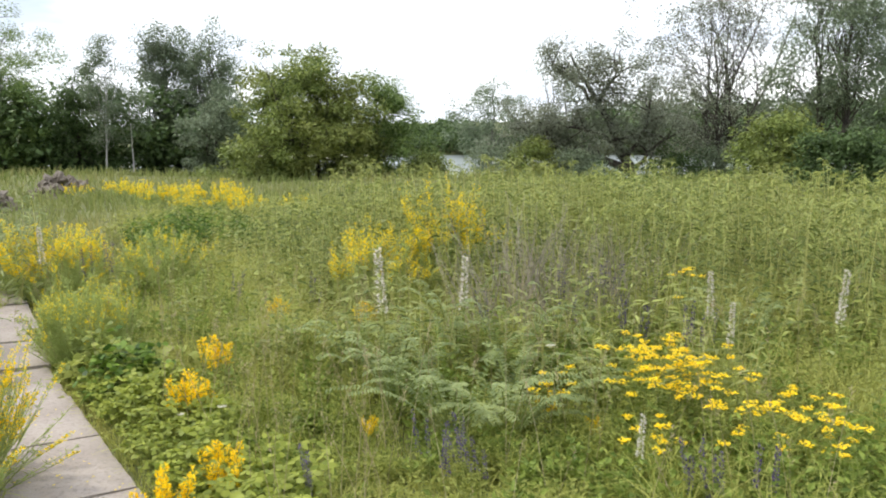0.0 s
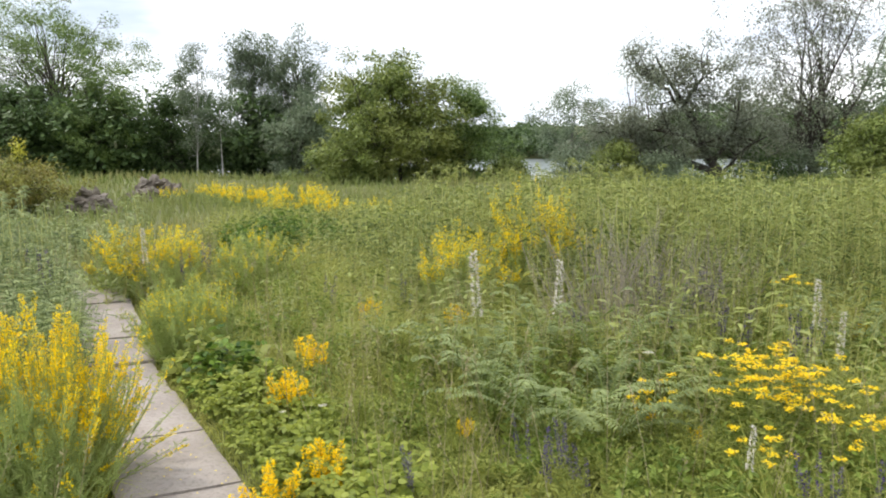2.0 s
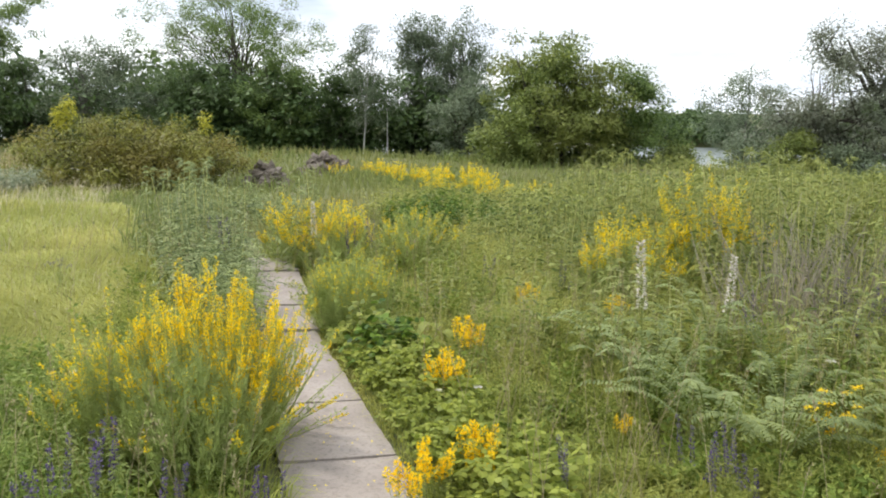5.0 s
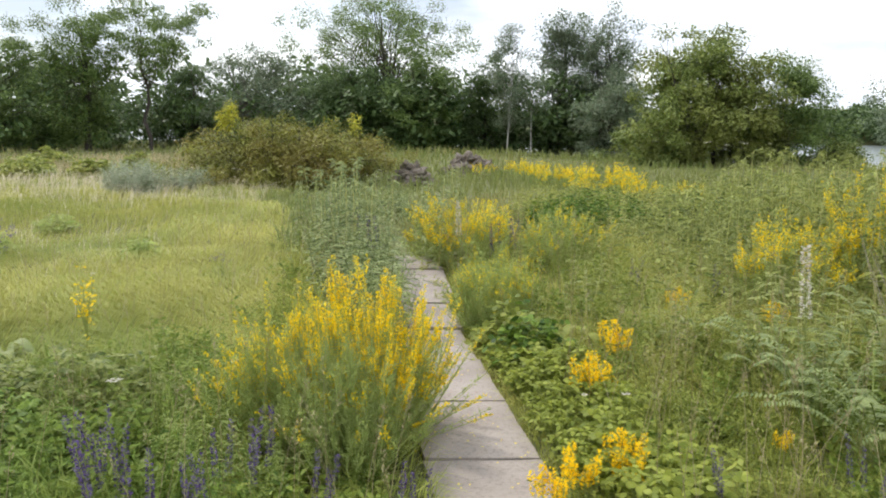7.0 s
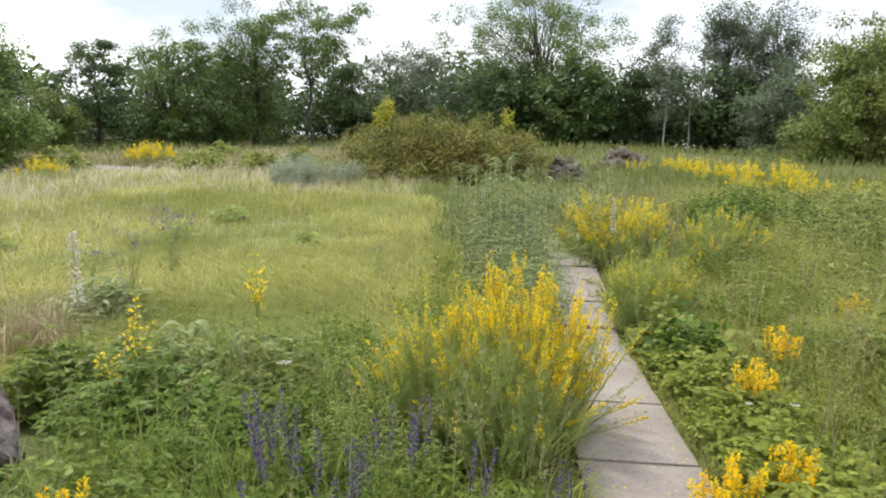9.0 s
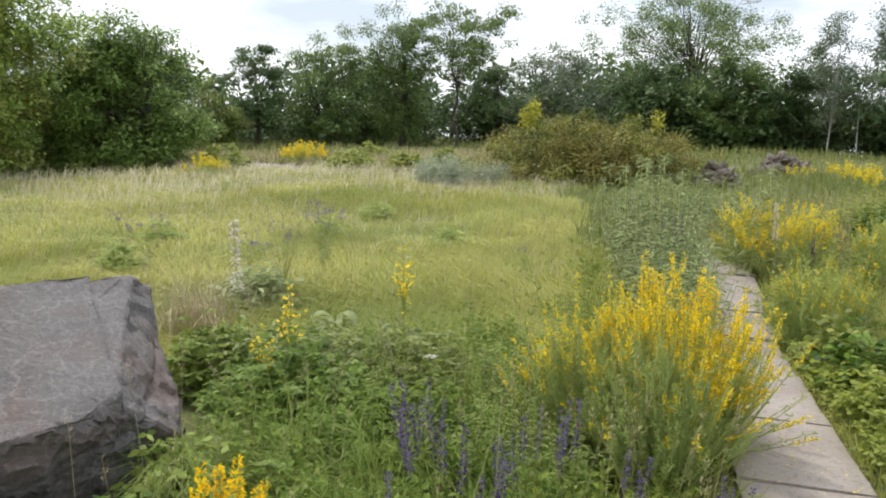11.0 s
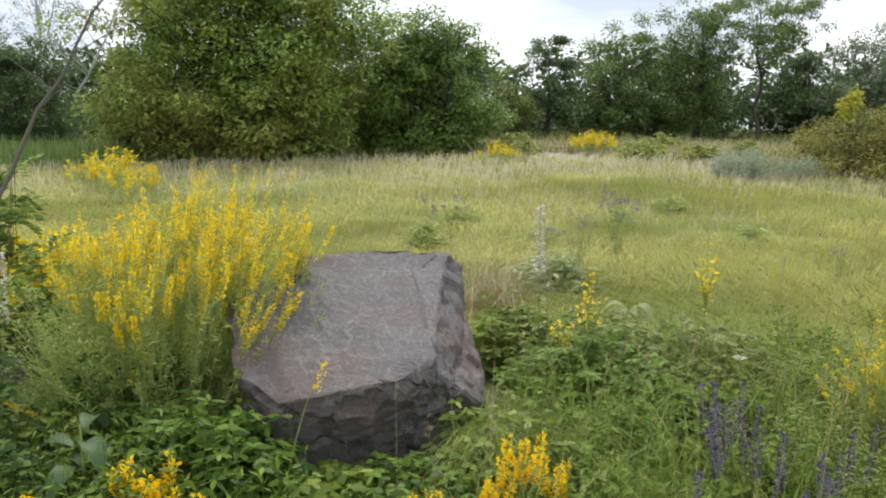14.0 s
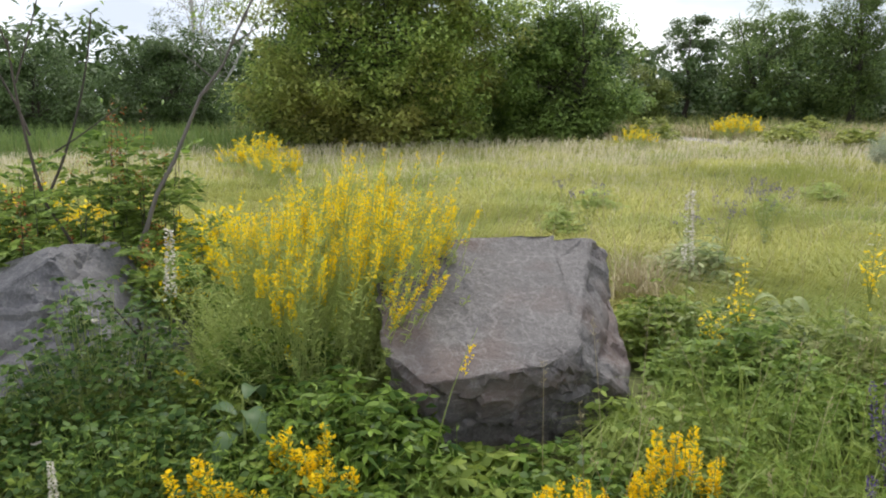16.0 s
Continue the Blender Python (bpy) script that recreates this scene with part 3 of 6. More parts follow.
WOOD = "trees round the meadow"
for nm, x, y, h, hw, low, style, lm, bk, nc, per, lab, kw in (
    ("maple_tree", -22.6, 3.2, 6.9, 4.6, 0.0, "bush", M_T_RUST, M_BARK, 430, 150, "large dense dark green maple, some leaves browning", dict(L=0.19, rc=0.70, stems=3, full=0.08, clump=True)),
    ("maple_tree", -23.4, 8.6, 4.35, 2.6, 0.0, "bush", M_T_FRESH, M_BARK, 190, 140, "round dark green tree at the meadow edge", dict(L=0.18, rc=0.62, stems=4, full=0.15, clump=True)),
    ("tree", -31.8, 13.6, 4.3, 1.3, 0.35, "round", M_T_DARK, M_BARK, 45, 110, "slim dark green tree behind others", {}),
    ("tree", -31.6, -7.8, 3.4, 2.9, 0.0, "bush", M_T_DARK, M_BARK, 125, 110, "low broad dark green tree beyond reeds", dict(stems=2)),
    ("tree", -34.2, -3.2, 4.1, 3.1, 0.0, "bush", M_T_DARK, M_BARK, 135, 110, "broad dark green tree beyond reeds", dict(stems=2)),
    ("tree", -31.0, -12.5, 4.0, 3.2, 0.0, "bush", M_T_DARK, M_BARK, 120, 110, "broad green tree at the meadow edge", dict(stems=2)),
    ("birch_tree", -45.0, -2.6, 9.4, 2.4, 0.25, "round", M_T_GREY, M_BIRCH, 60, 60, "tall thin pale birch with sparse leaves", dict(tr=0.14, L=0.16, stems=3)),
    ("tree", -33.0, 16.1, 3.1, 1.8, 0.05, "bush", M_T_YELLOW, M_BARK, 45, 110, "small light green tree by the gravel", {}),
    ("tree", -33.6, 18.9, 4.7, 1.6, 0.2, "umbrella", M_T_DARK, M_BARK, 45, 110, "slender dark green tree with tufted top", {}),
    ("tree", -31.8, 21.6, 5.5, 2.9, 0.05, "bush", M_T_MID, M_BARK, 110, 130, "tall dense green tree in the row", dict(stems=2)),
    ("tree", -28.9, 23.6, 6.3, 2.0, 0.08, "column", M_T_MID, M_BARK, 85, 130, "tall dense green tree in the row", {}),
    ("acacia_tree", -26.9, 25.2, 6.7, 2.9, 0.52, "umbrella", M_T_MID, M_BARK, 62, 120, "tall acacia with bare trunk and layered crown", dict(tr=0.085, rc=0.6, fork=0.7, skin=0.3)),
    ("tree", -28.8, 29.6, 4.5, 2.4, 0.0, "bush", M_T_DARK, M_BARK, 80, 120, "dark green tree behind the acacia", {}),
    ("tree", -25.6, 30.9, 4.8, 3.4, 0.05, "round", M_T_GREY, M_BARKG, 100, 120, "broad grey-green tree in the row", dict(stems=2)),
    ("tree", -21.0, 31.5, 4.2, 2.6, 0.0, "bush", M_T_DARK, M_BARK, 90, 120, "dark green thicket tree in the far row", dict(stems=2)),
    ("tree", -21.9, 36.3, 8.7, 6.0, 0.34, "round", M_T_MID, M_BARK, 165, 115, "tall open-crowned tree with dark branching stems", dict(tr=0.20, rc=0.72, stems=2, skin=0.3, fork=0.5)),
    ("tree", -17.2, 31.8, 4.5, 2.4, 0.0, "bush", M_T_MID, M_BARK, 95, 130, "dense green tree by the birches", dict(stems=2)),
    ("tree", -14.6, 33.0, 4.4, 1.8, 0.0, "bush", M_T_DARK, M_BARK, 75, 120, "dense dark green tree by the birches", {}),
    ("birch_tree", -13.1, 31.4, 5.4, 1.0, 0.22, "round", M_T_GREY, M_BIRCH, 60, 80, "slim birch with white trunk", dict(tr=0.034, L=0.12, rc=0.4, straight=True)),
    ("birch_tree", -12.2, 31.9, 3.6, 0.7, 0.6, "round", M_T_GREY, M_BIRCH, 14, 60, "slim leaning birch with white trunk", dict(tr=0.03, L=0.12, lean=0.05, rc=0.4, straight=True)),
    ("poplar_tree", -12.4, 36.6, 6.6, 1.9, 0.06, "column", M_T_GREY, M_BARKG, 120, 120, "tall grey-green poplar in the row", {}),
    ("poplar_tree", -10.2, 36.2, 6.9, 2.0, 0.06, "column", M_T_GREY, M_BARKG, 120, 120, "tall grey-green poplar with dark trunk", {}),
    ("tree", -8.6, 31.5, 3.6, 1.9, 0.0, "bush", M_T_GREY, M_BARK, 70, 110, "grey-green shrubby tree beside poplars", dict(stems=2)),
    ("maple_tree", -4.4, 26.0, 4.3, 3.0, 0.0, "bush", M_T_YELLOW, M_BARK, 220, 130, "large round yellow-green maple with drooping branches", dict(L=0.17, stems=3, full=0.1)),
    ("maple_tree", -1.95, 27.4, 3.6, 1.8, 0.0, "bush", M_T_MID, M_BARK, 90, 130, "round green maple beside a larger one", dict(L=0.14, stems=2)),
    ("tree", -30.9, 11.0, 4.0, 2.6, 0.0, "bush", M_T_MID, M_BARK, 80, 120, "dense green tree at the meadow edge", dict(stems=2)),
    ("tree", 10.6, 31.5, 8.4, 4.6, 0.06, "round", M_T_SILVER, M_BARK, 250, 62, "tall open willow with many dark stems", dict(tr=0.11, stems=6, L=0.15, skin=0.3, full=0.5)),
    ("tree", 10.9, 22.8, 6.6, 2.4, 0.30, "round", M_T_GREY, M_BARK, 130, 100, "tall tree with two dark bare trunks and thin crown", dict(tr=0.13, stems=2, skin=0.4, L=0.14, full=0.25)),
    ("tree", 14.5, 24.0, 6.5, 2.6, 0.15, "round", M_T_GREY, M_BARK, 120, 120, "tall thin-crowned tree by the lake", dict(tr=0.16, stems=2, full=0.3)),
    ("tree", 8.75, 13.6, 5.4, 1.3, 0.10, "bush", M_T_DARK, M_BARK, 60, 110, "dense dark green tree beside tall herbs", dict(L=0.14)),
    ("shrub", 8.5, 20.6, 2.0, 1.4, 0.0, "bush", M_T_YELLOW, M_BARK, 55, 110, "bright green shrub below tall trees", dict(L=0.15)),
    ("shrub", 8.6, 17.0, 1.5, 1.3, 0.0, "bush", M_T_DARK, M_BARK, 50, 110, "dark green shrub below tall trees", dict(L=0.14)),
    ("shrub", 12.3, 21.5, 1.7, 1.5, 0.0, "bush", M_T_MID, M_BARK, 55, 110, "bright green shrub below tall trees", dict(L=0.15)),
    ("shrub", 8.3, 28.6, 1.35, 1.5, 0.0, "bush", M_T_DARK, M_BARK, 34, 70, "low dark shrub on the lake's bank", dict(L=0.16)),
    ("shrub", 9.9, 29.2, 1.5, 1.6, 0.0, "bush", M_T_GREY, M_BARK, 34, 70, "low grey-green shrub on the lake's bank", dict(L=0.14)),
    ("shrub", 12.2, 29.0, 1.7, 1.7, 0.0, "bush", M_T_DARK, M_BARK, 34, 70, "low dark shrub on the lake's bank", dict(L=0.16)),
    ("shrub", 1.55, 27.2, 1.35, 1.1, 0.0, "bush", M_T_GREY, M_BARK, 34, 70, "low grey-green shrub under the willow", dict(L=0.13)),
    ("shrub", -0.5, 26.4, 0.9, 0.7, 0.0, "bush", M_T_YELLOW, M_BARK, 35, 90, "low green shrub beside the maples", dict(L=0.13)),
    ("shrub", 4.6, 26.9, 1.1, 1.2, 0.0, "bush", M_T_GREY, M_BARK, 50, 110, "low grey-green shrub under the willow", dict(L=0.13)),
    ("shrub", 3.0, 27.3, 1.5, 1.1, 0.0, "bush", M_T_YELLOW, M_BARK, 40, 100, "low yellow-green shrub by the willow", dict(L=0.14)),
    ("tree", 7.0, 114.0, 11.5, 7.0, 0.1, "round", M_T_GREY, M_BARKG, 70, 70, "broad pale tree on the far shore", dict(L=0.5, rc=1.4)),
    ("tree", 15.5, 113.0, 14.0, 5.0, 0.3, "round", M_T_GREY, M_BARKG, 40, 25, "sparse bare-branched tree on the far shore", dict(L=0.45, rc=1.4, stems=3)),
):
    make_tree(nm, x, y, h, hw, low, style, lm, bk, nc, per, lab, seed=int(abs(x * 31 + y * 17)), group=WOOD, **kw)


def willow():
    """An old willow with a leaning trunk and a long arching limb."""
    global RNG
    RNG = np.random.default_rng(77)
    t = thing("willow_tree", 6.75, 28.3, "old silver willow with leaning trunk and arching limb by the lake", "tree", WOOD)
    gt, gl = Geo(), Geo()
    limbs = [  # base, tip, sag, radius
        ((0, 0, -0.1), (-2.25, 0.3, 4.4), (0.15, 0, 0.1), 0.17),
        ((0, 0.1, 0.2), (-5.4, 0.2, 0.35), (0.2, -0.2, 0.85), 0.15),
        ((-0.75, 0.1, 1.35), (-3.3, -0.4, 1.7), (0, 0, 0.35), 0.09),
        ((-0.3, 0, 0.7), (0.6, 0.4, 3.1), (0.25, 0, 0), 0.08),
        ((-1.4, 0.1, 2.6), (-0.4, 0.5, 4.6), (0.2, 0, 0), 0.07),
        ((-1.5, 0, 2.7), (-3.0, 0.1, 4.2), (0, 0, 0.1), 0.06),
        ((-2.3, 0, 1.1), (-4.4, 0.6, 1.9), (0, 0, 0.2), 0.06),
        ((0, 0, 0.3), (1.2, 0, 1.5), (0, 0, 0.2), 0.07),
    ]
    cs = []
    for b, e, sg, r in limbs:
        p = bent(np.array([b]), np.array([e]), np.array([sg]), 10)
        p[:, 1:-1] += RNG.normal(size=(1, 8, 3)) * 0.05
        tubes(gt, p, r * np.linspace(1.1, 0.18, 10)[None], 6)
        n = 26 if r > 0.1 else 14
        s = RNG.uniform(0.3, 1.0, n)
        q = p[0][(s * 9).astype(int)]
        e2 = q + RNG.normal(size=(n, 3)) * [0.5, 0.6, 0.35] + [0, 0, 0.35]
        e2[:, 2] = np.maximum(e2[:, 2], 0.15)
        lp = bent(q, e2, RNG.normal(size=(n, 3)) * 0.08, 4)
        tubes(gt, lp, np.array([[0.03, 0.022, 0.014, 0.006]]) * np.ones((n, 1)), 4)
        cs.append(e2)
    cs = np.concatenate(cs)
    crown_leaves(gl, cs, 260, 0.50 * RNG.uniform(0.6, 1.3, len(cs)), 0.10, 0.8)
    part("trunk", gt, M_BARK, t, smooth=True)
    part("crown", gl, M_T_SILVER, t)


willow()

# woods on the far shore and behind the tree rows
RNG = np.random.default_rng(5)
gl = Geo()
wx = np.concatenate([RNG.uniform(-60, 170, 120), RNG.uniform(-25, 110, 110)])
wuu = np.concatenate([RNG.uniform(128, 215, 120), RNG.uniform(160, 215, 110)])
wxy = np.stack([0.30 * wuu + 0.954 * wx, 0.954 * wuu - 0.30 * wx], 1)
for p in wxy:
    h = RNG.uniform(2.2, 4.2) + 3.2 * smooth(0.13, 0.24, p[0] / p[1])
    n = 16
    c = np.stack([p[0] + RNG.normal(size=n) * h * 0.3, p[1] + RNG.normal(size=n) * h * 0.3, ground_z(*p) + RNG.uniform(0.2, 1.0, n) * h], 1)
    crown_leaves(gl, c, 11, h * 0.24, 1.2)
for k in range(110):
    v = RNG.uniform(-75, 60)
    p = (0.30 * 120.5 + 0.954 * v, 0.954 * 120.5 - 0.30 * v + RNG.uniform(-4, 4))
    h = RNG.uniform(2.0, 3.9)
    c = np.stack([p[0] + RNG.normal(size=14) * 1.5, p[1] + RNG.normal(size=14) * 1.5, ground_z(*p) + RNG.uniform(0.1, 1.0, 14) * h], 1)
    crown_leaves(gl, c, 20, 1.1, 0.75)
for k in range(85):
    a = radians(RNG.uniform(2, 112))
    d = RNG.uniform(46, 62)
    p = (-math.sin(a) * d, math.cos(a) * d)
    if 0.3 * p[0] + 0.954 * p[1] > 42:
        continue
    open_sky = min(abs(math.degrees(a) - 62.3) / 1.9, abs(math.degrees(a) - 48.6) / 1.4) < 1
    h = RNG.uniform(1.6, 2.3) if open_sky else RNG.uniform(3.9, 5.4)
    n = 20
    c = np.stack([p[0] + RNG.normal(size=n) * 1.4, p[1] + RNG.normal(size=n) * 1.4, ground_z(*p) + RNG.uniform(0.05, 0.95, n) * h], 1)
    crown_leaves(gl, c, 22, 0.95, 0.62)
for k in range(170):
    a = radians(-2 + 112 * (k + RNG.random()) / 120 if k < 120 else RNG.uniform(9, 34))
    d = RNG.uniform(37, 44) if k < 120 else RNG.uniform(35, 39)
    p = (-math.sin(a) * d, math.cos(a) * d)
    if 0.3 * p[0] + 0.954 * p[1] > 36:
        continue
    h = RNG.uniform(1.4, 3.0) if k < 120 else RNG.uniform(2.4, 3.9)
    n = 11
    c = np.stack([p[0] + RNG.normal(size=n) * 0.8, p[1] + RNG.normal(size=n) * 0.8, ground_z(*p) + RNG.uniform(0.05, 0.95, n) * h], 1)
    crown_leaves(gl, c, 36, 0.6, 0.27)
tagged(part("far_woods", gl, M_T_DARK), "distant dark green woods round the lake and meadow", "woods", kind="stuff")

# ---- boulders ----
def boulder(name, centre, size, blocks, material, label, seed, cracks=(), rough=1.0, cell=0.036):
    """A split rock: blocks cut by planes (normal, point), with chipped relief and cracks."""
    c, whole = Vector(centre), bmesh.new()
    me = bpy.data.meshes.new(name)
    for planes in blocks:
        bm = bmesh.new()
        bmesh.ops.create_cube(bm, size=2 * size)
        for n, p in planes:
            cut = bmesh.ops.bisect_plane(bm, geom=bm.verts[:] + bm.edges[:] + bm.faces[:], plane_co=Vector(p) - c, plane_no=Vector(n), clear_outer=True)
            rim = [e for e in cut["geom_cut"] if isinstance(e, bmesh.types.BMEdge)]
            bmesh.ops.holes_fill(bm, edges=rim)
        bmesh.ops.bevel(bm, geom=bm.edges[:], offset=0.012, segments=1, affect="EDGES")
        bmesh.ops.triangulate(bm, faces=bm.faces[:])
        for _ in range(9):
            far = [e for e in bm.edges if e.calc_length() > cell * 1.5]
            if not far:
                break
            bmesh.ops.subdivide_edges(bm, edges=far, cuts=1)
            bmesh.ops.triangulate(bm, faces=[f for f in bm.faces if len(f.verts) > 3])
        bm.normal_update()
        moves = []
        for v in bm.verts:
            w, nv = v.co + c_vec(seed), v.normal
            side = 1.0 - max(0.0, nv.z) ** 2
            a = noise.fractal(w * 1.7, 1.0, 2.1, 3) * 0.012
            bed = w.z * 15 + 2.5 * w.y + 1.5 * noise.noise(w * 3.0)
            b = (noise.cell(Vector((w.x * 6, w.y * 6, bed))) - 0.5) * 0.018 * side + noise.ridged_multi_fractal(w * 4.0, 0.9, 2.1, 4, 1.0, 2.0) * 0.014 * side - 0.014 * side
            e = noise.fractal(w * 9.0, 0.9, 2.0, 4) * (0.003 + 0.010 * side)
            # thin sheets that have flaked off the flat top
            flake = 0.005 * (noise.noise(w * 2.6 + Vector((0, 0, 4))) > 0.18) + 0.004 * (noise.noise(w * 5.1) > 0.30)
            k = -0.008 + rough * (a + b + e - flake * (1 - side))
            for n, p, wid, dep, wave in cracks:
                q = (v.co + c - Vector(p)).dot(Vector(n).normalized()) + wave * math.sin(v.co.x * 9) + 0.4 * wave * math.sin(v.co.x * 31)
                k -= dep * math.exp(-(q / wid) ** 2)
            moves.append(nv * k)
        for v, m in zip(bm.verts, moves):
            v.co += m
        bm.to_mesh(me)
        bm.free()
        whole.from_mesh(me)
    whole.normal_update()
    for f in whole.faces:
        f.smooth = True
    for e in whole.edges:
        e.smooth = e.calc_face_angle(0.0) < 0.5
    whole.to_mesh(me)
    whole.free()
    me.materials.append(material)
    ob = new(name, me)
    ob.location = c
    return tagged(ob, label, "boulder", "boulders in the meadow")


def c_vec(seed):
    return Vector((seed * 3.1, seed * 1.7, seed * 2.3))


boulder("boulder", (-3.75, 0.95, 0.12), 1.6, [
    [((0.389, -0.087, 0.917), (-3.60, 0.85, 0.55)), ((0.10, -0.09, 0.99), (-4.0, 1.05, 0.785)), ((0.93, -0.02, -0.36), (-3.225, 0.77, 0.37)), ((0.93, 0.30, 0.20), (-3.235, 1.0, 0.40)),
     ((0.395, -0.90, -0.2), (-3.33, 0.395, 0.4)), ((-0.10, -0.98, -0.12), (-3.75, 0.355, 0.5)), ((-0.82, 0.12, 0.5), (-4.06, 1.1, 0.77)), ((-0.6, -0.55, 0.5), (-4.05, 0.62, 0.70)), ((-0.7, -0.65, 0.0), (-4.28, 0.55, 0.3)),
     ((0.17, 0.98, -0.06), (-3.60, 1.19, 0.5)), ((0.80, 0.58, -0.12), (-3.25, 1.11, 0.4)), ((0, 0, -1), (-4, 1, -0.25))],
    [((0.389, -0.04, 0.917), (-3.60, 1.20, 0.570)), ((0.12, -0.06, 0.99), (-4.0, 1.25, 0.80)), ((0.55, 0.66, 0.51), (-3.55, 1.27, 0.51)), ((0.12, 0.28, 0.95), (-3.93, 1.36, 0.755)), ((0.30, 0.94, 0.14), (-3.62, 1.455, 0.38)), ((0.62, 0.74, 0.22), (-3.42, 1.36, 0.36)), ((0.95, 0.22, -0.22), (-3.29, 1.2, 0.26)),
     ((0.42, 0.62, 0.66), (-3.75, 1.40, 0.66)), ((-0.75, 0.4, 0.5), (-4.05, 1.40, 0.74)), ((-0.82, 0.12, 0.5), (-4.04, 1.1, 0.765)), ((0, -1, 0), (-3.8, 1.02, 0.3)), ((0.3, -0.9, 0.3), (-3.35, 1.05, 0.3)), ((0, 0, -1), (-4, 1, -0.25))]],
    M_ROCK, "large grey slate boulder with a flat sloping top", 3, cell=0.025,
    cracks=(((0.79, 0.61, 0), (-3.674, 1.003, 0.6), 0.007, 0.008, 0.003), ((0.2, -0.3, 0.95), (-3.4, 0.86, 0.20), 0.012, 0.018, 0.008)))
boulder("boulder", (-4.75, -1.15, 0.1), 1.5, [[
    ((0.80, 0.06, 0.60), (-4.80, -1.2, 0.60)), ((0.20, 0.74, 0.64), (-4.88, -1.17, 0.66)), ((-0.25, -0.20, 0.95), (-4.92, -1.12, 0.70)), ((0.25, -0.40, 0.88), (-4.88, -1.22, 0.64)), ((0.97, 0.1, -0.1), (-4.28, -1.2, 0.1)), ((0.1, 0.98, 0.15), (-4.8, -0.55, 0.1)),
    ((0.2, -0.9, 0.4), (-4.6, -2.0, 0.3)), ((-1, 0, 0.2), (-5.5, -1.2, 0.3)), ((0, 0, -1), (-4.6, -1.1, -0.25))]],
    M_ROCK2, "dark slate boulder half hidden by shrubs", 8, cell=0.03, cracks=(((0.1, -1.0, 0.15), (-4.88, -1.17, 0.66), 0.012, 0.03, 0.01), ((0.2, -0.6, 0.9), (-4.6, -1.2, 0.36), 0.015, 0.02, 0.01)))


def in_rocks(p):
    a = ((p[:, 0] + 4.1) / 0.95) ** 2 + ((p[:, 1] - 1.05) / 0.78) ** 2 < 1
    c = ((p[:, 0] + 3.2) / 0.24) ** 2 + ((p[:, 1] - 0.85) / 0.42) ** 2 < 1
    b = ((p[:, 0] + 4.75) / 0.8) ** 2 + ((p[:, 1] + 1.2) / 0.75) ** 2 < 1
    return a | b | c


def stone_heap(x, y, w, h, seed, mat, label):
    global RNG
    RNG = np.random.default_rng(seed)
    t = thing("stone_heap", x, y, label, "stone heap", "stone heaps")
    bm = bmesh.new()
    bmesh.ops.create_icosphere(bm, subdivisions=1, radius=1.0)
    bv = np.array([v.co[:] for v in bm.verts])
    bf = np.array([[v.index for v in f.verts] for f in bm.faces])
    bm.free()
    for k in range(150):
        a, r = RNG.uniform(0, 6.28), RNG.random() ** 0.55
        z = h * (1 - r ** 1.4) * RNG.random() ** 0.4
        s = np.array([RNG.uniform(0.07, 0.17), RNG.uniform(0.05, 0.12), RNG.uniform(0.025, 0.06)])
        v = np.sign(bv) * np.abs(bv) ** 0.45 * s * (1 + 0.22 * RNG.normal(size=(len(bv), 1)))
        m = np.array(Euler((RNG.normal() * 0.55, RNG.normal() * 0.55, RNG.uniform(0, 6.28))).to_matrix())
        gg = Geo().add(v @ m.T + [r * w * math.cos(a), r * w * 0.8 * math.sin(a), max(z - 0.05, 0.02)], bf)
        part("stone", gg, mat, t)
    return t


M_HEAP = rough_mat("heap_stone", (0.12, 0.098, 0.075), (0.20, 0.17, 0.14), (0.28, 0.245, 0.205), 3, 0.9, 0.6)
stone_heap(-8.85, 18.6, 0.85, 0.62, 3, M_HEAP, "heap of rough grey-brown stones in the grass")
stone_heap(-8.6, 15.2, 0.5, 0.55, 4, M_HEAP, "small heap of dark grey stones in the grass")


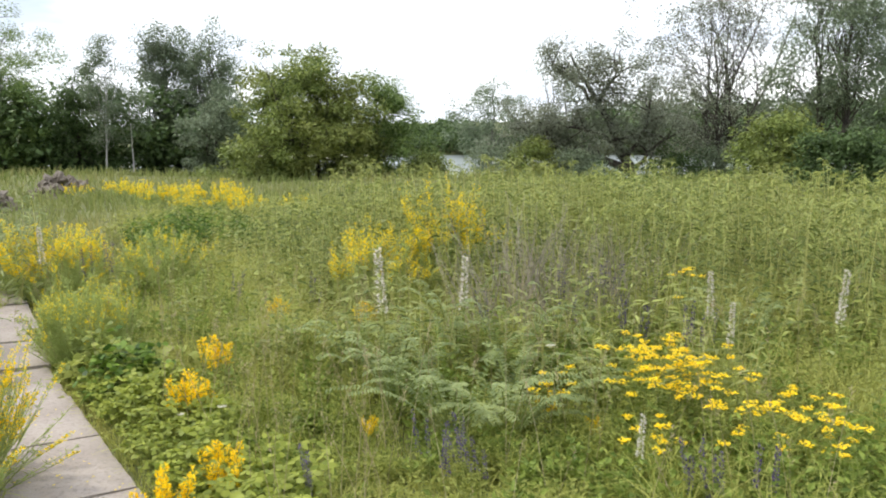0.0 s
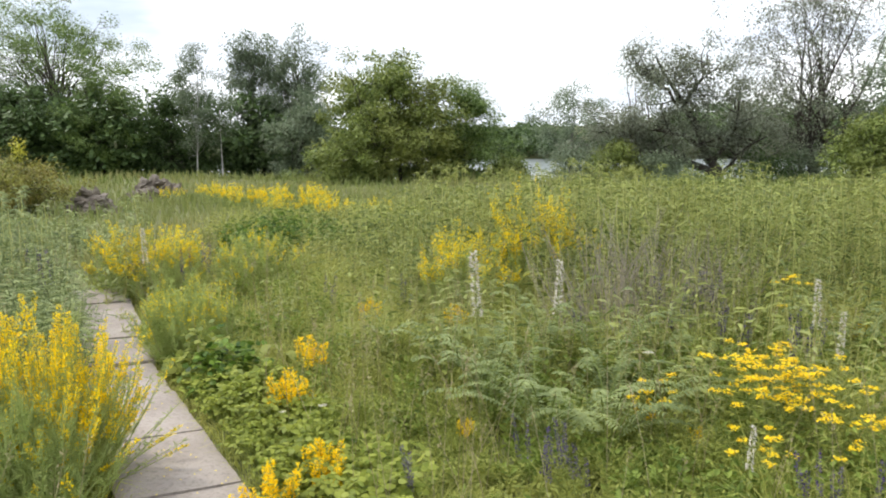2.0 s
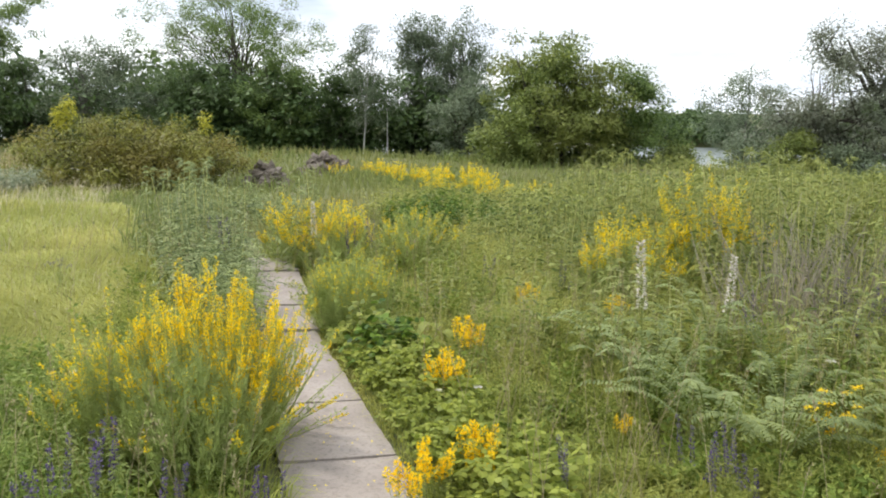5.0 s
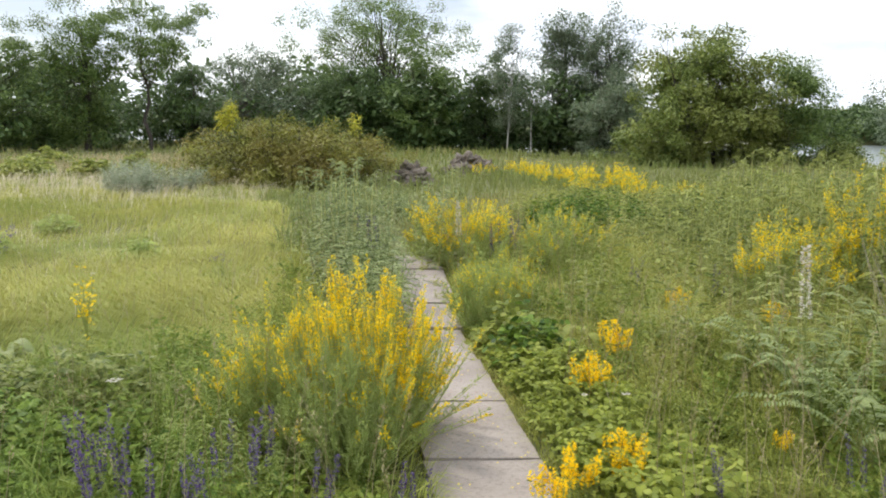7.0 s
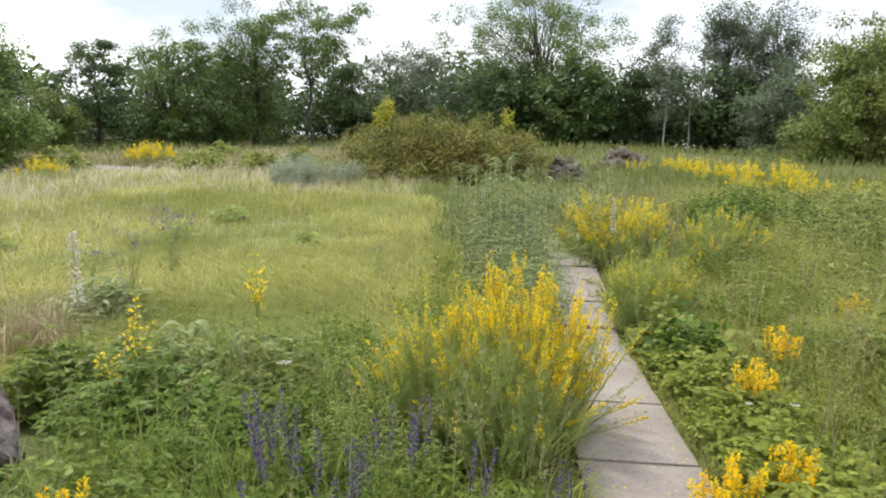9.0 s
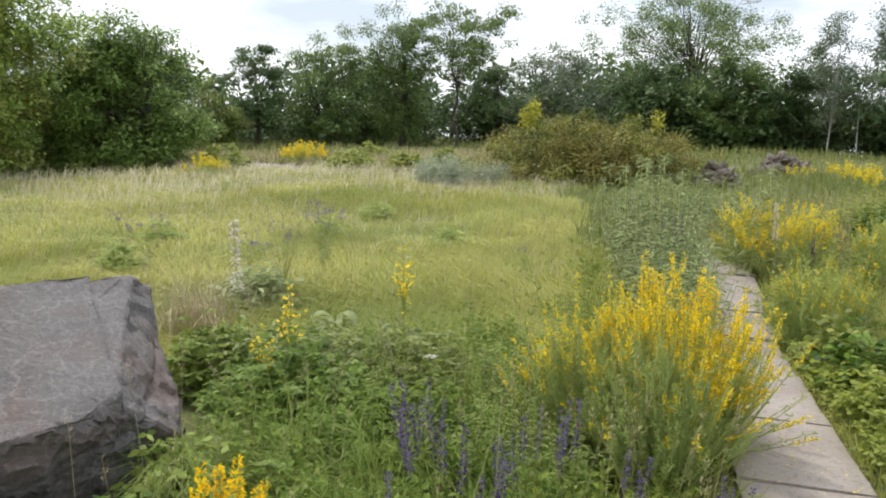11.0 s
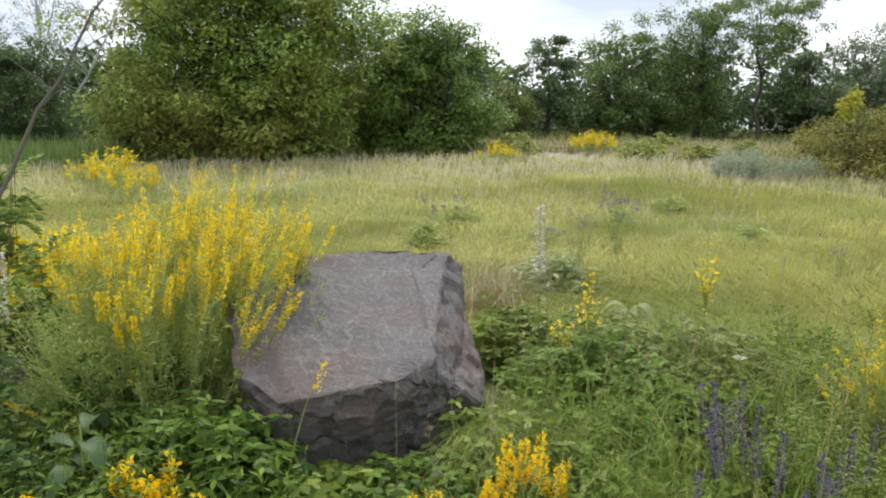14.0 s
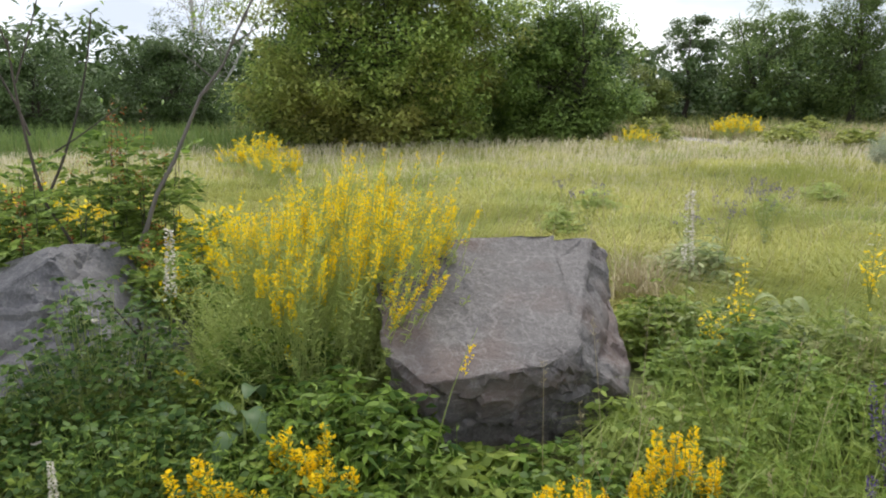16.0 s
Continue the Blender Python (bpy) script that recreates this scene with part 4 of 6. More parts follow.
# ---- plants: building blocks ----
def herb(gs, gl, base, H, nl, L, W, droop=0.3, s0=0.12, up=0.5, lean=0.08, rad=0.003, taper=0.5, kind="long", K=4, opp=False, bendy=0.05):
    """Upright stems with leaves along them."""
    n = len(base)
    H = np.broadcast_to(H, n)
    tip = base + ground_dirs(n) * (H * lean * RNG.random(n) ** 0.5)[:, None] + np.stack([0 * H, 0 * H, H], 1)
    sag = ground_dirs(n) * (H * bendy)[:, None]
    p = bent(base, tip, sag, K)
    if gs is not None:
        tubes(gs, p, np.linspace(1, 0.35, K)[None] * np.broadcast_to(rad, n)[:, None], 3)
    s = s0 + (1 - s0) * (np.arange(nl)[None] + RNG.random((n, nl))) / nl
    if opp:
        s[:, 1::2] = s[:, ::2][:, :s[:, 1::2].shape[1]]
    sv = s[..., None]
    pos = base[:, None] * (1 - sv) + tip[:, None] * sv + sag[:, None] * 4 * sv * (1 - sv)
    a = (np.arange(nl) * (math.pi if opp else 2.4))[None] + (np.arange(nl) // 2 * 1.57)[None] * opp + RNG.uniform(0, 6.28, (n, 1)) + RNG.normal(size=(n, nl)) * 0.3
    u = up + RNG.normal(size=a.shape) * 0.25
    d = np.stack([np.cos(a), np.sin(a), u], -1).reshape(-1, 3)
    sz = ((1 - taper * s) * RNG.uniform(0.75, 1.2, s.shape)).ravel()
    nrm = np.array([0, 0, 0.8]) + RNG.normal(size=d.shape) * 0.55
    if kind == "long":
        leaf_long(gl, pos.reshape(-1, 3), d, nrm, L * sz, W * sz, droop)
    else:
        leaf_fold(gl, pos.reshape(-1, 3), d, nrm, L * sz, W * sz)
    return p, tip


def petals_along(gp, base, tip, n_each, s0, r, L, W, s1=1.0, up=0.6, squash=1.0):
    """Petals set round the upper part of straight stems."""
    n = len(base)
    s = (s0 + (s1 - s0) * RNG.random((n, n_each)))
    c = base[:, None] * (1 - s[..., None]) + tip[:, None] * s[..., None]
    a = RNG.uniform(0, 6.28, s.shape)
    rr_ = r * (1.15 - 0.75 * (s - s0) / max(s1 - s0, 1e-6)) * RNG.uniform(0.5, 1.1, s.shape)
    d = np.stack([np.cos(a), np.sin(a), up + RNG.normal(size=a.shape) * 0.3], -1)
    pos = c + d * rr_[..., None] * [1, 1, squash]
    d = d.reshape(-1, 3)
    return leaf_tri(gp, pos.reshape(-1, 3), d, RNG.normal(size=d.shape) * 0.6 + [0, 0, 1.0], L * RNG.uniform(0.75, 1.35, len(d)), W * 1.1)


def disc(n, r):
    a, q = RNG.uniform(0, 6.28, n), r * np.sqrt(RNG.random(n))
    return np.stack([q * np.cos(a), q * np.sin(a), np.zeros(n)], 1)


def broom(x, y, h, w, n, seed, label, bloom=0.75, petals=36, group="yellow broom bushes", low=0.25, psize=0.0135, nl=32, ns=9, hmin=0.66, root=0.40, flare=0.30, lean=(0.0, 0.0), single=False, dome=0.34, fl=0.60, lw=0.009, skirt=0.33, rise=(0.22, 0.62), s_low=0.56, tips=0.0):
    """A fan of thin green stems with narrow leaves and yellow flower spikes."""
    global RNG
    RNG = np.random.default_rng(seed)
    t = thing("broom_bush", x, y, label, "flowering bush", group)
    gs, gl, gp = Geo(), Geo(), Geo()
    base = disc(n, w * root)
    out = base / (w * root)
    hh = h * (1 - dome * np.linalg.norm(out, axis=1) ** 2.5) * RNG.uniform(hmin, 1.08, n)
    tip = base + out * w * (flare * RNG.uniform(0.3, 1.25, n))[:, None] + np.stack([lean[0] * hh, lean[1] * hh, hh], 1) + RNG.normal(size=(n, 3)) * [0.03, 0.03, 0]
    sag = out * [w * 0.05, w * 0.05, 0]
    p = bent(base, tip, sag, 5)
    if not single:
        tubes(gs, p, np.linspace(0.0035, 0.0012, 5)[None], 3)
    # low leafy skirt
    k = int(n * skirt)
    kb = disc(k, w * 0.35)
    kt = kb + unit(kb + 1e-6) * (w * RNG.uniform(0.10, 0.52, k))[:, None] + np.stack([np.zeros(k), np.zeros(k), h * RNG.uniform(rise[0], rise[1], k)], 1)
    tubes(gs, bent(kb, kt, np.zeros((k, 3)), 3), np.linspace(0.003, 0.0012, 3)[None] * np.ones((k, 1)), 3)
    fine = min(1.0, 0.35 + lw * 55)
    q = RNG.uniform(0.1, 1.0, (k, nl, 1))
    pos = (kb[:, None] * (1 - q) + kt[:, None] * q).reshape(-1, 3)
    leaf_fold(gl, pos, sphere_dirs(len(pos)) * [1, 1, 0.5] + [0, 0, 0.5], sphere_dirs(len(pos)) + [0, 0, 1.0], fine * RNG.uniform(0.03, 0.06, len(pos)), lw)
    # side shoots
    m = n * 3
    src = np.repeat(np.arange(n), 3)
    s = RNG.uniform(s_low, 0.86, m)
    b2 = base[src] * (1 - s)[:, None] + tip[src] * s[:, None]
    t2 = b2 + (tip[src] - base[src]) * (RNG.uniform(0.16, 0.34, m))[:, None] + RNG.normal(size=(m, 3)) * [0.035, 0.035, 0.01] + [0, 0, 0.06]
    tubes(gs, bent(b2, t2, np.zeros((m, 3)), 2), np.array([[0.002, 0.001]]), 3)
    for bb, tt, cnt, a0, a1 in ((base, tip, nl, 0.08, 0.9), (b2, t2, ns, 0.0, 0.85)):
        q = RNG.uniform(a0, a1, (len(bb), cnt, 1))
        pos = (bb[:, None] * (1 - q) + tt[:, None] * q).reshape(-1, 3)
        d = sphere_dirs(len(pos)) * [1, 1, 0.5] + [0, 0, 0.55]
        leaf_fold(gl, pos, d, sphere_dirs(len(pos)) + [0, 0, 1.2], fine * RNG.uniform(0.03, 0.06, len(pos)), lw)
    f = RNG.random(n) < bloom
    petals_along(gp, base[f], tip[f], int(petals * 1.4), 0.84 if single else 0.79, (0.9 if single else 0.5) * psize, psize * 1.3, psize * 0.9, 1.02)
    f = RNG.random(m) < bloom * smooth(fl, fl + 0.14, s + 0.06 * RNG.normal(size=m))
    petals_along(gp, b2[f], t2[f], petals, low, 0.55 * psize, psize * 1.3, psize * 0.9, 1.02)
    f = RNG.random(len(kb)) < tips
    petals_along(gp, kb[f], kt[f], petals, 0.72, 0.7 * psize, psize * 1.3, psize * 0.9, 1.02)
    for k in range(n if single else 0):
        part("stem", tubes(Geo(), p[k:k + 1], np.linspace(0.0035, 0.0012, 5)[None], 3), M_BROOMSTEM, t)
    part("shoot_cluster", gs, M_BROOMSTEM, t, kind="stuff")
    part("foliage", gl, M_BROOM, t, kind="stuff")
    part("blossom", gp, M_YELLOW, t, "bright yellow pea-like blossoms", kind="stuff")
    return t


def sage(seed, n=3, h=0.52):
    global RNG
    RNG = np.random.default_rng(seed)
    t = new("sage_plant")
    gl = Geo()
    base = disc(n, 0.06)
    H = h * RNG.uniform(0.75, 1.1, n)
    p, tip = herb(None, gl, base, H, 9, 0.075, 0.026, 0.35, s0=0.03, lean=0.25, rad=0.0025, taper=0.9, bendy=0)
    for k in range(n):
        gp = Geo()
        petals_along(gp, base[k:k + 1], tip[k:k + 1], 110, 0.56, 0.0062, 0.012, 0.0085, 1.0, 0.4)
        stem = part("stem", tubes(Geo(), p[k:k + 1], np.linspace(0.0025, 0.0009, p.shape[1])[None], 3), M_STEM, t)
        part("flower_spike", gp, M_PURPLE, stem, "violet flower spike")
    part("foliage", gl, M_HERB, t, kind="stuff")
    return t


def white_spike(seed, h=0.85, fl=0.40, r=0.015):
    global RNG
    RNG = np.random.default_rng(seed)
    t = new("white_spike_flower")
    gs, gl, gp = Geo(), Geo(), Geo()
    base = np.zeros((1, 3))
    p, tip = herb(gs, gl, base, h, 16, 0.13, 0.028, 0.4, s0=0.08, lean=0.10, rad=0.005, taper=0.75, bendy=0)
    petals_along(gp, base, tip, 300, 1 - fl, r, 0.017, 0.013, 1.0, 0.1)
    stem = part("stem", gs, M_STEM, t)
    part("foliage", gl, M_GREY, t, kind="stuff")
    part("flower_spike", gp, M_WHITE, stem, "dense white and brownish flower spike")
    return t


def gold_clump(seed, n=10, h=0.29, w=0.11):
    """A low clump with golden flower heads."""
    global RNG
    RNG = np.random.default_rng(seed)
    t = new("golden_flower_clump")
    gs, gl, gp = Geo(), Geo(), Geo()
    base = disc(n, w * 0.6)
    p, tip = herb(None, gl, base, h * RNG.uniform(0.7, 1.1, n), 10, 0.06, 0.015, 0.3, lean=0.28, rad=0.002, bendy=0)
    for k in range(n):
        gp = Geo()
        petals_along(gp, base[k:k + 1], tip[k:k + 1], 64, 0.55, 0.013, 0.016, 0.012, 1.03, 0.6)
        stem = part("stem", tubes(Geo(), p[k:k + 1], np.linspace(0.002, 0.0008, p.shape[1])[None], 3), M_STEM, t)
        part("flower_spike", gp, M_GOLD, stem, "golden yellow flower spike")
    part("foliage", gl, M_HERB, t, kind="stuff")
    return t


def mullein(seed, h=0.75):
    global RNG
    RNG = np.random.default_rng(seed)
    t = new("yellow_mullein")
    gs, gl, gp = Geo(), Geo(), Geo()
    base = np.zeros((5, 3))
    H = h * np.array([1, 0.85, 0.8, 0.75, 0.7])
    tip = np.stack([[0.0, 0.06, -0.07, 0.02, -0.03], [0.0, 0.03, 0.02, -0.07, 0.06], H], 1)
    b2 = np.stack([0 * H, 0 * H, H * [0, 0.55, 0.5, 0.55, 0.5]], 1)
    herb(None, gl, np.zeros((1, 3)), h * 0.6, 12, 0.12, 0.035, 0.4, taper=0.6, bendy=0, lean=0)
    for k in range(5):
        gp = Geo()
        petals_along(gp, b2[k:k + 1], tip[k:k + 1], 26, 0.3, 0.022, 0.022, 0.02, 1.0, 0.2)
        stem = part("stem", tubes(Geo(), bent(b2[k:k + 1], tip[k:k + 1], np.zeros((1, 3)), 4), np.linspace(0.005, 0.002, 4)[None], 4), M_STEM, t)
        part("flower_spike", gp, M_LEMON, stem, "pale yellow flower spike")
    part("foliage", gl, M_HERB, t, kind="stuff")
    return t


def scatter_things(maker, label, category, group, spots, variants=3, **kw):
    """Builds a few kinds and places copies at spots (x, y, scale)."""
    protos = []
    for k, (x, y, s) in enumerate(spots):
        m = pose(x, y, float(ground_z(x, y)), 0, 0, 137.5 * k) @ Matrix.Scale(s, 4)
        if k < variants:
            ob = maker(300 + 17 * k + len(label), **kw)
            tagged(ob, label, category, group)
            ob.matrix_basis = m
            protos.append(ob)
        else:
            ob = copy_thing(protos[k % variants], Matrix.Identity(4))
            ob.matrix_basis = m
    return protos


# ---- meadow cover ----
def arc_points(n, az0, az1, d0, d1, power=1.0):
    """Points round the standing place; azimuth counts to the left of north."""
    a = np.radians(RNG.uniform(az0, az1, n))
    u = RNG.random(n)
    if power == 2:
        d = d0 * (d1 / d0) ** u
    elif power == 0:
        d = np.sqrt(d0 ** 2 + (d1 ** 2 - d0 ** 2) * u)
    else:
        d = d0 + (d1 - d0) * u
    p = np.stack([-0.2 - np.sin(a) * d, np.cos(a) * d, 0 * d], 1)
    p[:, 2] = ground_z(p[:, 0], p[:, 1])
    return p, np.degrees(a), d


def low_front(p):
    """Plants stay low in front of the boulder and among the feathered leaves."""
    r = np.hypot((p[:, 0] + 2.95) / 0.55, (p[:, 1] - 0.80) / 0.62)
    f = np.hypot((p[:, 0] - 0.08) / 0.75, (p[:, 1] - 3.55) / 0.75)
    return (0.32 + 0.68 * smooth(0.75, 1.15, r)) * (0.5 + 0.5 * smooth(0.8, 1.3, f))


def keep(p, margin=0.36):
    near = np.linalg.norm(p[:, :2], axis=1)
    gravel = ((p[:, 0] + 20.6) / 2.3) ** 2 + ((p[:, 1] - 11.4) / 0.9) ** 2 < 1
    return (path_dist(p) > margin * (1 - 0.75 * smooth(4.2, 7.0, near))) & ~in_rocks(p) & ~gravel


def feather_zone(p, az, d):
    """Where the feather grass grows: left of the path, past the border."""
    s = side_left(p)
    edge = 4.8 + 0.5 * vnoise(p, 1.3, 2) + 1.1 * smooth(68, 76, az)
    return (s > 1.12 + 0.3 * vnoise(p, 1.1, 5)) & (d > edge) & (az > 38 + 2.5 * vnoise(p, 0.8, 3)) & (d < 21 + 2 * vnoise(p, 0.5, 2))


# near green cover: blades and small leaves
RNG = np.random.default_rng(21)
gg, gh, gd = Geo(), Geo(), Geo()
p, az, d = arc_points(80000, -33, 110, 1.6, 9.5)
ok = keep(p) & ~feather_zone(p, az, d) & ~((az > 66) & (d < 3.9) & (RNG.random(len(p)) < 0.85))
p, az, d = p[ok], az[ok], d[ok]
tall = 0.5 + 0.5 * vnoise(p, 1.6, 1)
low_edge = smooth(0.28, 0.9, path_dist(p))
H = (0.10 + 0.20 * tall) * RNG.uniform(0.6, 1.25, len(p)) * (0.45 + 0.55 * low_edge) * low_front(p)
west = az + 4 * vnoise(p, 0.8, 4) > 42
bend = RNG.uniform(0.2, 1.1, len(p))
blades(gg, p[~west], H[~west], ground_dirs((~west).sum()), bend[~west], (0.0035 + 0.0006 * d)[~west])
tagged(part("meadow_grass", gg, M_GRASS), "dense green meadow grass along the path", "grass", kind="stuff")
gg = Geo()
blades(gg, p[west], H[west], ground_dirs(west.sum()), bend[west], (0.0035 + 0.0006 * d)[west])
tagged(part("fresh_grass", gg, M_GRASSG), "dense fresh green grass before the feather grass", "grass", kind="stuff")


# patches of different herbs, each patch of one kind
def patches(n, az0, az1, d0, d1, stems, radius, ok_side=None, margin=0.42):
    c, az, d = arc_points(n, az0, az1, d0, d1)
    ok = ~feather_zone(c, az, d)
    if ok_side is not None:
        ok &= ok_side(c)
    c = c[ok]
    p = np.repeat(c, stems, 0) + np.repeat(RNG.uniform(0.5, 1.3, len(c)) * radius, stems)[:, None] * (RNG.normal(size=(len(c) * stems, 3)) * [0.6, 0.6, 0])
    size = np.repeat(RNG.uniform(0.6, 1.25, len(c)), stems)
    p[:, 2] = ground_z(p[:, 0], p[:, 1])
    ok = keep(p, margin)
    edge = 0.4 + 0.6 * smooth(0.4, 1.7, path_dist(p[ok]))
    return p[ok], size[ok] * edge * low_front(p[ok]) * RNG.uniform(0.75, 1.1, ok.sum())


def right_of_path(c):
    return side_left(c) < 0


RNG = np.random.default_rng(23)
gw = Geo()
for g0, a0, a1, n in ((gh, -33, 40, 220), (gw, 40, 110, 215)):
    p, z = patches(n, a0, a1, 2.0, 8.5, 12, 0.15)
    herb(g0, g0, p, 0.40 * z, 15, 0.06, 0.014, s0=0.05, lean=0.4, rad=0.0018, K=2, kind="fold")
tagged(part("fresh_herbs", gw, M_HERBG), "patches of narrow-leaved fresh green herbs", "herbs", kind="stuff")
p, z = patches(560, -33, 110, 1.8, 7.5, 11, 0.14)
herb(gd, gd, p, 0.30 * z, 10, 0.075, 0.040, s0=0.05, lean=0.45, rad=0.0018, K=2, kind="fold")
tagged(part("meadow_herbs", gh, M_HERB), "patches of narrow-leaved green meadow herbs", "herbs", kind="stuff")
tagged(part("leafy_herbs", gd, M_LEAFY), "patches of broad-leaved darker green herbs", "herbs", kind="stuff")


def weed_clump(seed, leaf, n=5, h=0.55):
    """A few leafy stems from one root."""
    global RNG
    RNG = np.random.default_rng(seed)
    t = new("weed_clump")
    base = disc(n, 0.09)
    H = h * RNG.uniform(0.6, 1.2, n)
    for k in range(n):
        gs, gl = Geo(), Geo()
        herb(gs, gl, base[k:k + 1], H[k:k + 1], 13, 0.13, 0.023, 0.4, s0=0.15, up=0.4, lean=0.26, rad=0.0034, K=3)
        part("foliage", gl, leaf, part("stem", gs, M_TALLSTEM, t))
    return t


def weed_spots(n, az0, az1, d0, margin):
    c, az, d = arc_points(n, az0, az1, d0, 8.5)
    ok = ~feather_zone(c, az, d) & right_of_path(c) & keep(c, margin)
    c = c[ok]
    z = RNG.uniform(0.7, 1.25, len(c)) * low_front(c) * (0.4 + 0.6 * smooth(0.4, 1.7, path_dist(c)))
    return [(float(x), float(y), float(q)) for (x, y, _), q in zip(c, z)]


weeds_a, weeds_b = weed_spots(150, -33, 46, 3.7, 0.75), weed_spots(130, -33, 40, 3.6, 0.9)
gh = Geo()
p, z = patches(780, -33, 110, 1.9, 8.0, 26, 0.08, lambda c: ~((np.degrees(np.arctan2(-c[:, 0] - 0.2, c[:, 1])) > 66) & (np.hypot(c[:, 0], c[:, 1]) < 4.0) & (RNG.random(len(c)) < 0.8)))
n = len(p)
west = np.degrees(np.arctan2(-p[:, 0] - 0.2, p[:, 1])) > 42
gw = Geo()
for g0, sel in ((gh, ~west), (gw, west)):
    n = sel.sum()
    blades(g0, p[sel], 0.50 * z[sel], ground_dirs(n), RNG.uniform(0.3, 1.15, n), RNG.uniform(0.003, 0.0055, n))
tagged(part("grass_tufts", gh, M_GRASS), "tufts of long light green grass", "grass", kind="stuff")
tagged(part("fresh_grass_tufts", gw, M_GRASSG), "tufts of long fresh green grass", "grass", kind="stuff")

# more low leaves to the right of the path
gd = Geo()
p, z = patches(420, -33, 40, 2.2, 6.5, 12, 0.15, right_of_path)
herb(gd, gd, p, 0.26 * z, 12, 0.05, 0.022, s0=0.05, lean=0.5, rad=0.0016, K=2, kind="fold")
tagged(part("low_herbs", gd, M_HERB), "low fresh green small-leaved herbs", "herbs", kind="stuff")

# feather grass
gf, gq = Geo(), Geo()
p, az, d = arc_points(105000, 30, 112, 4.6, 24.0, 2)
ok = keep(p) & feather_zone(p, az, d)
p, az, d = p[ok], az[ok], d[ok]
fa = 2.4 * vnoise(p, 0.7, 6) + 1.7 * vnoise(p, 2.1, 8) + 0.6
lean = np.stack([np.cos(fa), np.sin(fa), 0 * fa], 1)
blades(gf, p, RNG.uniform(0.20, 0.36, len(p)) * (1 + 0.3 * vnoise(p, 1.0, 12) + 0.35 * vnoise(p, 2.6, 17)), unit(lean + 0.34 * RNG.normal(size=lean.shape) * [1, 1, 0]), RNG.uniform(0.95, 1.5, len(p)), 0.0021 + 0.00065 * d)
tagged(part("feather_grass", gf, M_FEATHER), "soft yellow-green feather grass bending in waves", "grass", kind="stuff")
p, az, d = arc_points(46000, 30, 112, 6.0, 24.0, 2)
ok = keep(p) & feather_zone(p, az, d) & (RNG.random(len(p)) < smooth(9.5, 16.5, d + 2.5 * vnoise(p, 0.7, 3)) * 0.62 + 0.03)
p, d = p[ok], d[ok]
blades(gq, p, RNG.uniform(0.28, 0.42, len(p)) * (1 + 0.35 * smooth(11, 17, d)), unit(ground_dirs(len(p)) * 1.0 + [0.6, 0.3, 0]), RNG.uniform(0.6, 1.3, len(p)), 0.0010 + 0.0004 * d + 0.006 * smooth(14, 19, d))
tagged(part("feather_plumes", gq, M_PLUME), "pale silky feather grass plumes", "grass", kind="stuff")

# taller stand of upright herbs towards the lake
gs, gl = Geo(), Geo()
p, az, d = arc_points(1900, -36, 12, 4.9, 10.6, 0)
edge = 6.3 - 1.0 * smooth(-4, -16, az) + 0.5 * vnoise(p, 0.9, 2)
ok = keep(p, 0.6) & (d > edge) & ((vnoise(p, 3.1, 11) > -0.30) | (d > 8.8)) & ~((az > -6) & (RNG.random(len(p)) < 0.3))
p, az, d = p[ok], az[ok], d[ok]
H = (0.95 + 0.10 * vnoise(p, 0.8, 7) + 0.14 * vnoise(p, 3.1, 11)) * RNG.uniform(0.66, 1.12, len(p)) * (0.66 + 0.36 * smooth(11, 3, az) - 0.06 * smooth(-4, -14, az))
nearer = d < 8.0
order = np.argsort(d)
near_tall = [(float(p[k, 0]), float(p[k, 1]), float(H[k])) for k in order[:260]]
nearer[order[:260]] = False
rest = ~nearer
rest[order[:260]] = False
_, tipa = herb(gs, gl, p[nearer], H[nearer], 30, 0.19, 0.024, 0.75, s0=0.06, up=0.45, lean=0.12, rad=0.0058, taper=0.50, K=4, opp=True)
_, tipb = herb(gs, gl, p[rest], H[rest], 14, 0.20, 0.036, 0.65, s0=0.35, up=0.40, lean=0.12, rad=0.0062, taper=0.55, K=3, opp=True)
top = np.concatenate([tipa, tipb])
for k in range(6):
    leaf_long(gl, top - [0, 0, 0.014 * k], ground_dirs(len(top)) + [0, 0, 0.7], RNG.normal(size=top.shape) * 0.8, RNG.uniform(0.08, 0.15, len(top)), 0.018, 0.8)
part("stems", gs, M_TALLSTEM, tagged(new("tall_herbs"), "tall pale green stand of upright leafy herbs", "herbs", kind="stuff"))
part("leaves", gl, M_TALL, bpy.data.objects["tall_herbs"])


def tall_herb(seed, leaf=M_TALL):
    """One upright stem, a metre tall, with paired drooping leaves and a leafy tip."""
    global RNG
    RNG = np.random.default_rng(seed)
    t = new("tall_herb")
    gs, gl = Geo(), Geo()
    _, tip = herb(gs, gl, np.zeros((1, 3)), 1.0, 36, 0.20, 0.025, 0.75, s0=0.05, up=0.45, lean=0.14, rad=0.0058, taper=0.50, K=5, opp=True)
    for k in range(7):
        leaf_long(gl, tip - [0, 0, 0.014 * k], ground_dirs(1) + [0, 0, 0.7], RNG.normal(size=(1, 3)) * 0.8, RNG.uniform(0.08, 0.15, 1), 0.018, 0.8)
    part("foliage", gl, leaf, part("stem", gs, M_TALLSTEM, t))
    return t


